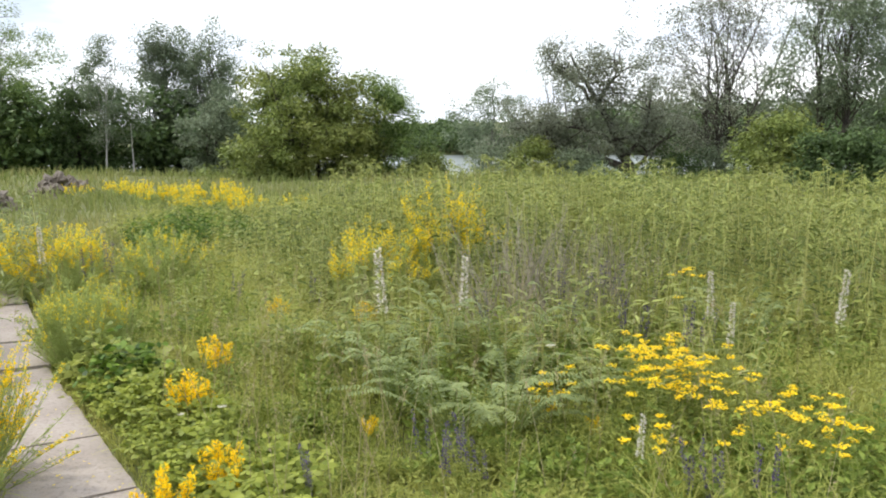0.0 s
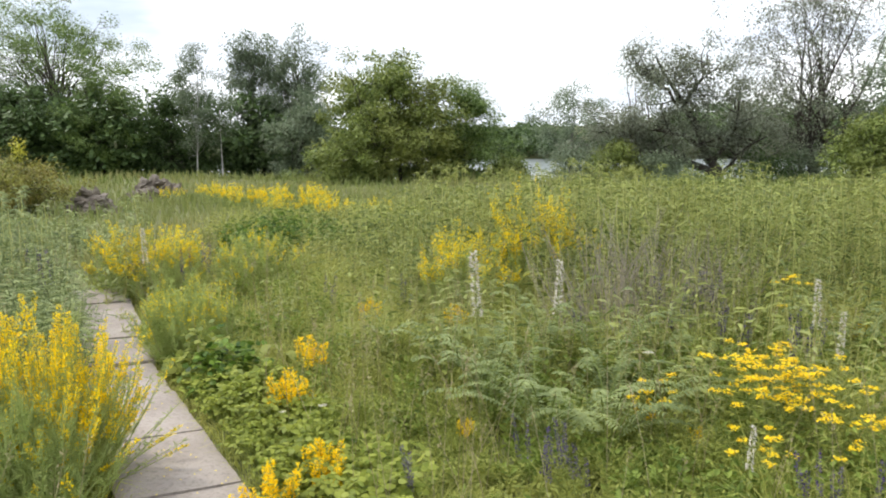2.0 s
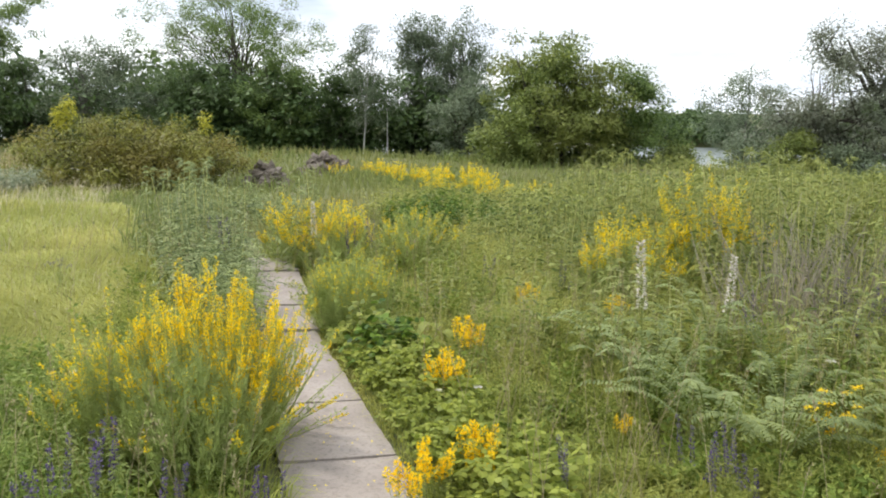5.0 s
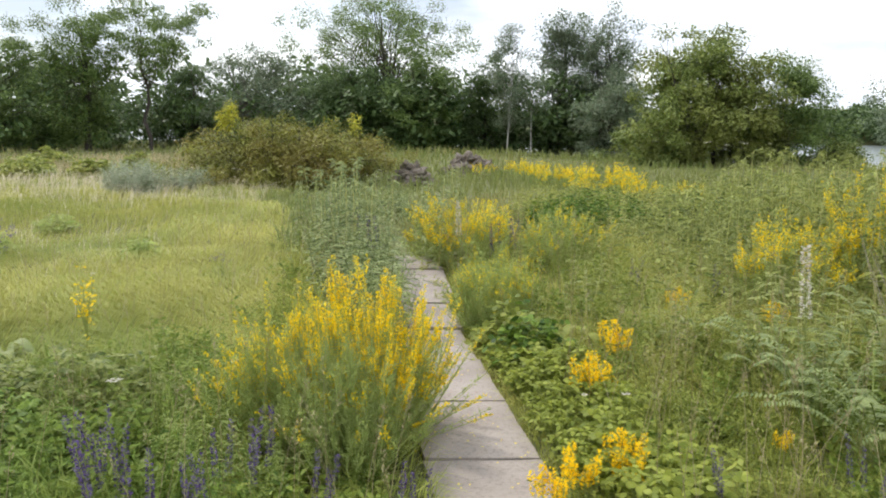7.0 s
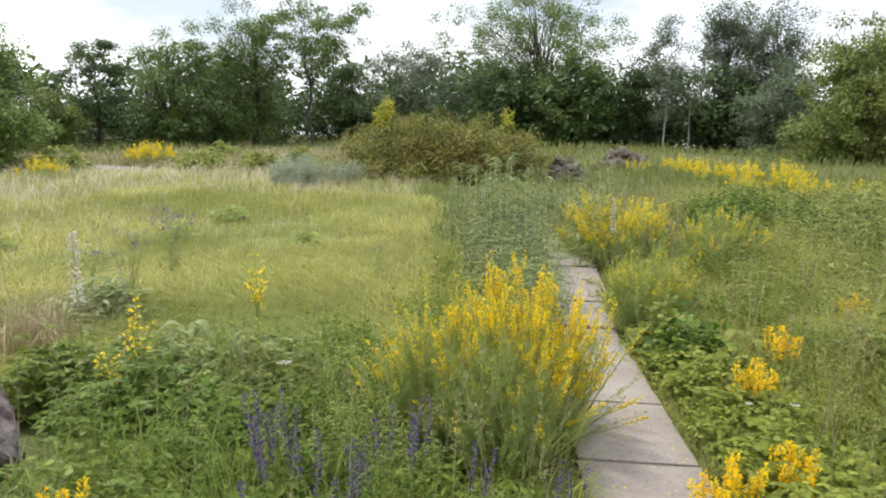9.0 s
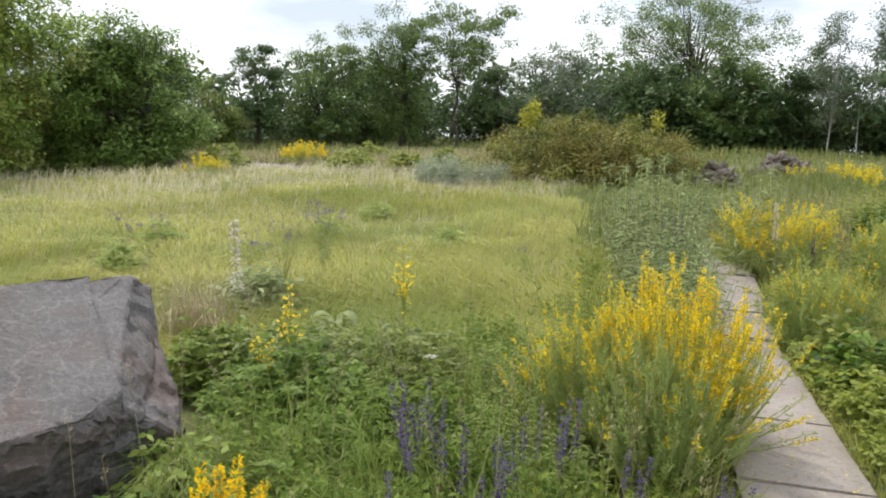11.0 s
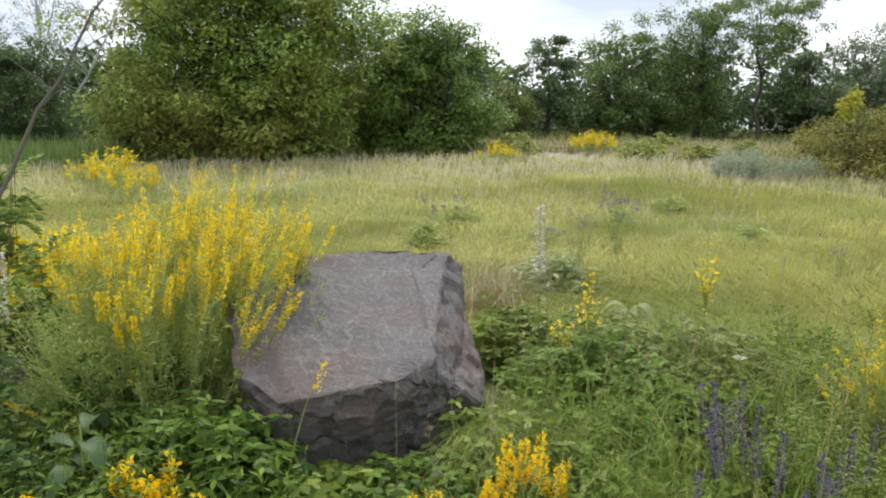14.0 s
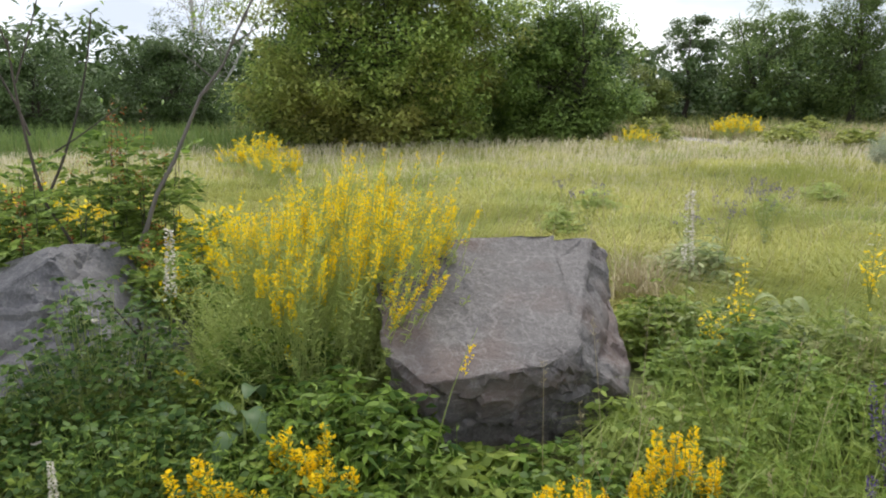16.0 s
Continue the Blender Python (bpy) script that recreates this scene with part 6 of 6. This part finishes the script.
# ---- stands beyond the path ----
M_TALLG = leafy("pale_grey_leaf", (0.055, 0.095, 0.035), (0.50, 0.56, 0.26), (0.30, 0.36, 0.15), through_light=0.38)
def stand(name, x, y, w, n, h, seed, mat, label, L=0.12, W=0.026, nl=22, lean=0.22):
    global RNG
    RNG = np.random.default_rng(seed)
    t = tagged(new(name), label, "herbs", kind="stuff")
    gs, gl = Geo(), Geo()
    b = disc(n, w) + [x, y, 0]
    b[:, 2] = ground_z(b[:, 0], b[:, 1])
    b = b[path_dist(b) > 0.18]
    H = h * RNG.uniform(0.7, 1.08, len(b)) * (1 - 0.3 * (np.linalg.norm(b[:, :2] - [x, y], axis=1) / w) ** 2)
    herb(gs, gl, b, H, nl, L, W, 0.4, s0=0.05, up=0.4, lean=lean, rad=0.0035)
    part("stem_bundle", gs, mat, t, kind="stuff")
    part("foliage", gl, mat, t, kind="stuff")


stand("herb_stand", -4.42, 6.85, 0.72, 34, 0.80, 91, M_TALLG, "stand of tall grey-green herbs beside the path", 0.15, 0.026, 15)
RNG = np.random.default_rng(191)
b = disc(70, 0.85) + [-4.40, 6.90, 0]
b = b[path_dist(b) > 0.25]
scatter_things(tall_herb, "tall grey-green herb beside the path", "herb", "tall herbs beside the path", [(float(x), float(y), float(RNG.uniform(0.66, 1.0) * (1.26 - 0.36 * math.hypot(x + 4.40, y - 6.90)))) for x, y, _ in b], 7, leaf=M_TALLG)
stand("herb_stand", -4.15, 6.25, 0.5, 60, 0.80, 92, M_TALLG, "stand of grey-green herbs beside the path", 0.16, 0.026, 18)
stand("herb_stand", -3.45, 5.35, 0.40, 120, 0.72, 93, M_TALLG, "grey-green herbs leaning over the path", 0.17, 0.018, 18, 0.4)
RNG = np.random.default_rng(43)
gb = Geo()
b = along_path(800, -1.8, 2.6, -0.38, -0.22)
blades(gb, b, RNG.uniform(0.08, 0.22, len(b)), unit(ground_dirs(len(b)) * 0.8 - np.append(LEFT, 0)), RNG.uniform(0.5, 1.2, len(b)), 0.005)
b = along_path(900, -1.8, 2.6, 0.29, 0.36)
blades(gb, b, RNG.uniform(0.05, 0.16, len(b)), unit(ground_dirs(len(b)) + np.append(LEFT, 0) * 0.5), RNG.uniform(0.5, 1.2, len(b)), 0.005)
tagged(part("edge_grass", gb, M_GRASS), "green grass hanging over the slab edges", "grass", kind="stuff")
stand("herb_stand", -3.02, 4.72, 0.36, 110, 0.66, 94, M_TALLG, "grey-green herbs leaning over the path", 0.16, 0.018, 18, 0.45)
stand("herb_stand", -2.35, 2.45, 0.34, 100, 0.36, 108, M_BROOM, "fresh green narrow-leaved herbs among the sage", 0.07, 0.012, 20, 0.35)
stand("herb_stand", -2.85, 3.05, 0.42, 120, 0.40, 105, M_BROOM, "fresh green narrow-leaved herbs round the broom", 0.075, 0.012, 20, 0.35)
stand("herb_stand", -3.25, 2.55, 0.42, 110, 0.36, 106, M_WEED, "green feathery herbs in front of the feather grass", 0.08, 0.012, 20, 0.35)
stand("herb_stand", -2.95, 9.4, 0.75, 160, 0.62, 95, M_HERBD, "stand of dark green leafy herbs", 0.12, 0.035)
stand("herb_stand", -3.75, 11.2, 0.9, 150, 0.60, 96, M_HERB, "stand of green leafy herbs", 0.12, 0.03)
stand("herb_stand", -1.4, 8.8, 1.0, 190, 0.62, 97, M_TALL, "stand of pale green herbs")
stand("herb_stand", -1.6, 11.5, 1.6, 260, 0.62, 98, M_TALL, "stand of pale green herbs")
stand("herb_stand", -6.0, 9.6, 0.9, 150, 0.55, 99, M_TALLG, "stand of grey-green herbs near the path")
stand("silver_herb", -12.45, 11.2, 0.62, 170, 0.72, 100, leafy("silver_leaf", (0.28, 0.33, 0.22), (0.46, 0.50, 0.36), through_light=0.35), "soft rounded silver-grey wormwood clump", 0.13, 0.034)
stand("silver_herb", -11.7, 11.9, 0.45, 90, 0.52, 101, bpy.data.materials["silver_leaf"], "small silver-grey wormwood clump", 0.13, 0.034)
M_TWIG = leafy("grey_twig", (0.25, 0.215, 0.165), (0.44, 0.39, 0.31), through_light=0.1)
stand("dry_herb_stand", 0.60, 5.5, 0.42, 130, 1.0, 102, M_TWIG, "stand of dry grey-brown stems among green herbs", 0.05, 0.006, 12, 0.6)
stand("dry_herb_stand", 1.15, 5.75, 0.42, 110, 0.9, 103, M_TWIG, "stand of dry grey-brown stems among green herbs", 0.05, 0.006, 12, 0.6)

# yellow drift beyond the path
proto = broom(-7.1, 17.6, 0.42, 0.6, 34, 111, "low yellow broom in a drift across the meadow", bloom=0.7, petals=16, group="yellow drift", psize=0.021, nl=22, ns=6)
RNG = np.random.default_rng(112)
for x, y, s in [(-6.4, 17.0, 1.0), (-5.6, 15.6, 1.0), (-4.9, 15.2, 1.1), (-4.2, 15.7, 1.1), (-3.8, 14.2, 1.0), (-3.3, 13.5, 0.9), (-5.2, 16.3, 0.9), (-4.6, 14.3, 0.8), (-2.6, 14.0, 0.8), (-7.9, 17.4, 0.8), (-17.6, 8.5, 1.2), (-20.2, 12.7, 1.5), (-19.6, 12.6, 1.4), (-20.9, 12.9, 1.2), (-14.8, -0.1, 1.6), (-13.8, 0.2, 1.2), (-5.4, -0.75, 1.1), (-5.7, -0.3, 1.5), (-7.0, -2.0, 1.6), (-7.2, -1.55, 1.5), (-6.35, -0.55, 1.2)]:
    ob = copy_thing(proto, pose(x, y, float(ground_z(x, y)), 0, 0, 77 * x) @ Matrix.Scale(s, 4))
    ob.matrix_basis = pose(x, y, float(ground_z(x, y)), 0, 0, 77 * x) @ Matrix.Scale(s, 4)

# ---- shrubs ----
ol = make_tree("barberry_shrub", -11.35, 14.4, 1.62, 2.72, 0.0, "bush", M_T_OLIVE, M_BARK, 330, 100, "wide rounded olive-brown shrub with yellow shoots", rc=0.36, L=0.095, tr=0.05, stems=5, seed=9, category="shrub")
RNG = np.random.default_rng(10)
gl = Geo()
for cx, cy, cz in ((-0.95, -0.75, 1.50), (-0.85, -0.75, 1.66), (-1.08, -0.8, 1.40), (1.25, 0.9, 1.36)):
    crown_leaves(gl, np.array([[cx, cy, cz], [cx, cy, cz - 0.15]]), 110, 0.14, 0.07, 1.3)
part("shoot", gl, leafy("yellow_shoot", (0.42, 0.42, 0.05), (0.58, 0.56, 0.09)), ol, "fresh yellow-green shoots")


def rowan(x, y, seed, h=1.0, w=0.36, n=26):
    """A young bushy tree with feathered leaves, dark stems and rusty seed heads."""
    global RNG
    RNG = np.random.default_rng(seed)
    t = thing("rowan_sapling", x, y, "young bushy rowan with feathered leaves and rusty seed heads", "sapling")
    gt, gl, gr = Geo(), Geo(), Geo()
    b = disc(n, w)
    H = h * RNG.uniform(0.4, 1.0, n)
    tip = b * 1.3 + np.stack([0 * H, 0 * H, H], 1)
    tubes(gt, bent(b, tip, RNG.normal(size=(n, 3)) * 0.03, 4), np.linspace(0.005, 0.002, 4)[None] * np.ones((n, 1)), 3)
    m = 9
    s = RNG.uniform(0.30, 1.0, (n, m, 1)) ** 0.8
    q = (b[:, None] * (1 - s) + tip[:, None] * s).reshape(-1, 3)
    o = ground_dirs(len(q)) * 0.85 + np.stack([np.zeros(len(q)), np.zeros(len(q)), RNG.uniform(-0.5, 0.9, len(q))], 1)
    for k in range(6):
        c = q + o * (0.04 + 0.025 * k)
        c[:, 2] -= 0.002 * k * k
        sd = unit(np.cross(o, [0, 0, 1.0]))
        for sg in (1, -1):
            leaf_fold(gl, c, sd * sg + o * 0.5, RNG.normal(size=c.shape) * 0.7 + [0.5, 0, 0.6], 0.072, 0.025)
    f = RNG.random(n) < 0.6
    petals_along(gr, b[f], tip[f], 34, 0.80, 0.035, 0.018, 0.014, 1.08, 0.5)
    part("stem_bundle", gt, M_BARK, t, kind="stuff")
    part("foliage", gl, M_ROWAN, t, kind="stuff")
    part("seed_head", gr, M_RED, t, "rusty brown seed heads", kind="stuff")


rowan(-5.50, -1.45, 121, 1.02, 0.38, 34)
rowan(-5.90, -0.88, 122, 1.36, 0.24, 24)
rowan(-5.95, -1.95, 123, 1.15, 0.40)
rowan(-5.35, -0.72, 124, 0.66, 0.28, 20)


def bare_sapling():
    """Thin dark stems rising over the boulder, with a few leaves at the top."""
    global RNG
    RNG = np.random.default_rng(131)
    t = thing("bare_sapling", -5.62, -1.04, "thin dark sapling with few leaves near the top", "sapling")
    gt, gl = Geo(), Geo()
    limbs = [((0, 0, -0.05), (0.06, -0.32, 0.80), 0.016), ((0.06, -0.32, 0.80), (0.10, -0.42, 1.75), 0.011), ((0.06, -0.32, 0.8), (0.0, 0.02, 1.9), 0.009),
             ((0.08, -0.36, 1.2), (0.1, -0.75, 1.9), 0.008), ((0.05, -0.24, 1.1), (0.0, 0.12, 1.35), 0.006), ((0.1, -0.4, 1.5), (0.1, -0.2, 2.1), 0.006), ((0.1, -0.42, 1.7), (0.12, -0.5, 2.25), 0.006)]
    for b, e, r in limbs:
        pth = bent(np.array([b], dtype=float), np.array([e], dtype=float), RNG.normal(size=(1, 3)) * 0.03, 6)
        gt2 = Geo()
        tubes(gt2, pth, r * np.linspace(1, 0.45, 6)[None], 6)
        part("limb", gt2, M_BARK, t, smooth=True)
        q = pth[0][-1:] + RNG.normal(size=(16, 3)) * [0.10, 0.10, 0.09]
        if e[2] > 1.3:
            leaf_long(gl, q, ground_dirs(16) + [0, 0, -0.2], RNG.normal(size=(16, 3)) * 0.4 + [0, 0, 1], 0.06, 0.016, 0.4)
    part("foliage", gl, M_HERBD, t, kind="stuff")


bare_sapling()
t = thing("dead_stem", -5.57, -1.04, "bare grey leaning dead stem with a few twigs", "dead stem")
gt = Geo()
kinked = bent(np.array([[0, 0, 0.0]]), np.array([[-0.05, 1.08, 2.15]]), np.array([[0, -0.07, 0.05]]), 12)
kinked[:, 1:-1] += np.random.default_rng(134).normal(size=(1, 10, 3)) * [0.012, 0.014, 0.008]
tubes(gt, kinked, 0.017 * np.linspace(1.1, 0.30, 12)[None], 6)
part("stem", gt, M_BARKG, t, smooth=True)
RNG = np.random.default_rng(133)
for k in range(9):
    gt = Geo()
    s = 0.6 + 0.045 * k
    b = np.array([[-0.05 * s, 1.08 * s - 0.28 * s * (1 - s), 2.15 * s + 0.20 * s * (1 - s)]])
    tubes(gt, bent(b, b + RNG.normal(size=(1, 3)) * [0.05, 0.12, 0.05] + [[0, 0, 0.14]], np.zeros((1, 3)), 3), np.array([[0.004, 0.003, 0.0015]]), 4)
    part("twig", gt, M_BARKG, t)
t = thing("dark_shoot", -3.8, -0.60, "dark bare upright stem in the rose bush", "stem")
gt = Geo()
tubes(gt, bent(np.array([[0, 0, 0.0]]), np.array([[-0.02, -0.04, 0.56]]), np.array([[0.01, 0.01, 0]]), 6), 0.009 * np.linspace(1.1, 0.6, 6)[None], 6)
tubes(gt, bent(np.array([[-0.01, -0.03, 0.45]]), np.array([[0.02, -0.16, 0.66]]), np.zeros((1, 3)), 4), 0.006 * np.linspace(1, 0.4, 4)[None], 5)
part("stem", gt, M_BARK, t, smooth=True)

# arching tuft beside the boulder, reeds, white umbels
RNG = np.random.default_rng(141)
gb = Geo()
b = disc(620, 0.15) + [-3.10, 1.30, 0]
blades(gb, b, RNG.uniform(0.28, 0.50, 620), unit(ground_dirs(620) + [0.4, 0.5, 0]), RNG.uniform(0.9, 1.5, 620), 0.0032)
b = disc(300, 0.2) + [-5.15, 2.3, 0]
tagged(part("grass_tuft", gb, M_GRASSG), "arching green grass tuft beside the boulder", "grass tuft")
gb = Geo()
blades(gb, b, RNG.uniform(0.35, 0.75, 300), ground_dirs(300), RNG.uniform(0.6, 1.2, 300), 0.005)
tagged(part("dry_grass_tuft", gb, M_DRY), "dry straw-coloured grass tuft behind the boulder", "grass tuft")
gb = Geo()
n = 2600
b = np.stack([RNG.uniform(-23.5, -19, n), RNG.uniform(-9, 0.2, n), np.zeros(n)], 1)
blades(gb, b, RNG.uniform(0.5, 0.95, n), ground_dirs(n), RNG.uniform(0.1, 0.6, n), 0.022)
tagged(part("reeds", gb, leafy("reed", (0.10, 0.17, 0.05), (0.21, 0.29, 0.09))), "tall green reeds at the meadow edge", "reeds", kind="stuff")


def umbel(seed, h=0.5):
    global RNG
    RNG = np.random.default_rng(seed)
    t = new("white_umbel_flower")
    gs, gp = Geo(), Geo()
    tubes(gs, bent(np.zeros((1, 3)), np.array([[0.03, 0.02, h]]), np.zeros((1, 3)), 4), np.linspace(0.003, 0.0015, 4)[None], 3)
    q = np.array([0.03, 0.02, h]) + disc(40, 0.035)
    leaf_fold(gp, q, ground_dirs(40) + [0, 0, 0.2], RNG.normal(size=(40, 3)) * 0.2 + [0, 0, 1], 0.014, 0.012)
    stem = part("stem", gs, M_STEM, t)
    part("flower_head", gp, M_WHITE, stem, "flat white flower head")
    return t


RNG = np.random.default_rng(151)
spots = [(-1.02, 3.46, 0.55), (-1.19, 3.51, 0.45), (-2.9, 2.35, 0.8), (-2.6, 2.7, 0.8), (-4.3, -0.9, 0.8), (-3.5, -0.99, 0.5), (-3.3, -0.95, 0.5), (-2.05, 3.5, 0.5), (-5.3, 4.2, 0.6), (0.6, 4.2, 0.7)]
spots += [(-18.5 + RNG.normal() * 1.2, 14.5 + RNG.normal() * 0.8, 1.0) for _ in range(16)] + [(-9.5 + RNG.normal() * 1.3, 12.6 + RNG.normal() * 0.9, 1.0) for _ in range(14)] + [(-2.6 + RNG.normal() * 1.4, 20.5 + RNG.normal(), 1.6) for _ in range(8)]
scatter_things(umbel, "small plant with a flat white flower head", "umbel flower", "white umbel flowers", spots, 3)
gb = Geo()
tagged(part("gravel_patch", Geo().add(np.stack([-20.6 + np.cos(np.linspace(0, 6.28, 25)[:-1]) * 2.3, 11.4 + np.sin(np.linspace(0, 6.28, 25)[:-1]) * 0.9, np.full(24, 0.045)], 1), np.arange(24)[None]), rough_mat("gravel", (0.2, 0.18, 0.165), (0.27, 0.25, 0.23), (0.15, 0.135, 0.13), 4)), "patch of pale gravel at the meadow's far edge", "gravel", kind="structure")


def thistle(seed, h=0.62):
    """A wiry branching plant with small dull violet heads."""
    global RNG
    RNG = np.random.default_rng(seed)
    t = new("violet_thistle")
    gl = Geo()
    n = 9
    b = np.stack([np.zeros(n), np.zeros(n), RNG.uniform(0, 0.5, n) * h], 1)
    e = ground_dirs(n) * RNG.uniform(0.05, 0.22, n)[:, None] + np.stack([np.zeros(n), np.zeros(n), h * RNG.uniform(0.75, 1.05, n)], 1)
    violet = bpy.data.materials.get("dull_violet") or leafy("dull_violet", (0.14, 0.11, 0.19), (0.26, 0.21, 0.33))
    for k in range(n):
        gp = Geo()
        petals_along(gp, b[k:k + 1], e[k:k + 1], 16, 0.86, 0.012, 0.018, 0.014, 1.0, 0.3)
        stem = part("stem", tubes(Geo(), bent(b[k:k + 1], e[k:k + 1], np.zeros((1, 3)), 3), np.array([[0.003, 0.0025, 0.0015]]), 3), M_STEM, t)
        part("flower_head", gp, violet, stem, "dull violet flower head")
    herb(None, gl, np.zeros((3, 3)), h * 0.7, 9, 0.09, 0.02, 0.4, lean=0.2)
    part("foliage", gl, M_GREY, t, kind="stuff")
    return t


scatter_things(thistle, "wiry thistle with dull violet heads", "thistle", "violet thistles",
               [(-6.3, 4.05, 1.0), (-6.6, 4.3, 1.1), (-5.9, 3.4, 1.0), (-6.1, 3.2, 0.9), (-7.0, 4.5, 1.0), (-7.4, 2.9, 1.0), (-8.2, 3.0, 0.9), (-4.9, 5.2, 0.6)], 2)

# a lone flowering stalk leaning before the boulder
t = thing("yellow_stalk", -3.0, 0.40, "single leaning stalk with a small yellow flower spike", "flower stalk")
RNG = np.random.default_rng(171)
lb, lt = np.array([[0.0, 0.0, 0.0]]), np.array([[-0.08, 0.22, 0.62]])
stem = part("stem", tubes(Geo(), bent(lb, lt, np.array([[0.0, -0.02, 0.03]]), 6), np.linspace(0.003, 0.001, 6)[None], 4), M_STEM, t)
part("flower_spike", petals_along(Geo(), lb, lt, 40, 0.72, 0.008, 0.014, 0.010, 0.90, 0.6), M_GOLD, stem, "small golden flower spike")
gl = Geo()
herb(None, gl, lb, 0.40, 10, 0.05, 0.012, lean=0.15)
part("foliage", gl, M_HERB, t)

# petals fallen from the broom
RNG = np.random.default_rng(161)
gp = Geo()
p = along_path(60, -0.9, 1.1, -0.26, 0.24)
p[:, 2] = 0.066
leaf_fold(gp, p, ground_dirs(60) + [0, 0, 0.02], RNG.normal(size=(60, 3)) * 0.1 + [0, 0, 1], RNG.uniform(0.008, 0.014, 60), 0.009)
tagged(part("fallen_petals", gp, M_YELLOW), "yellow petals fallen on the concrete slabs", "petals", kind="stuff")
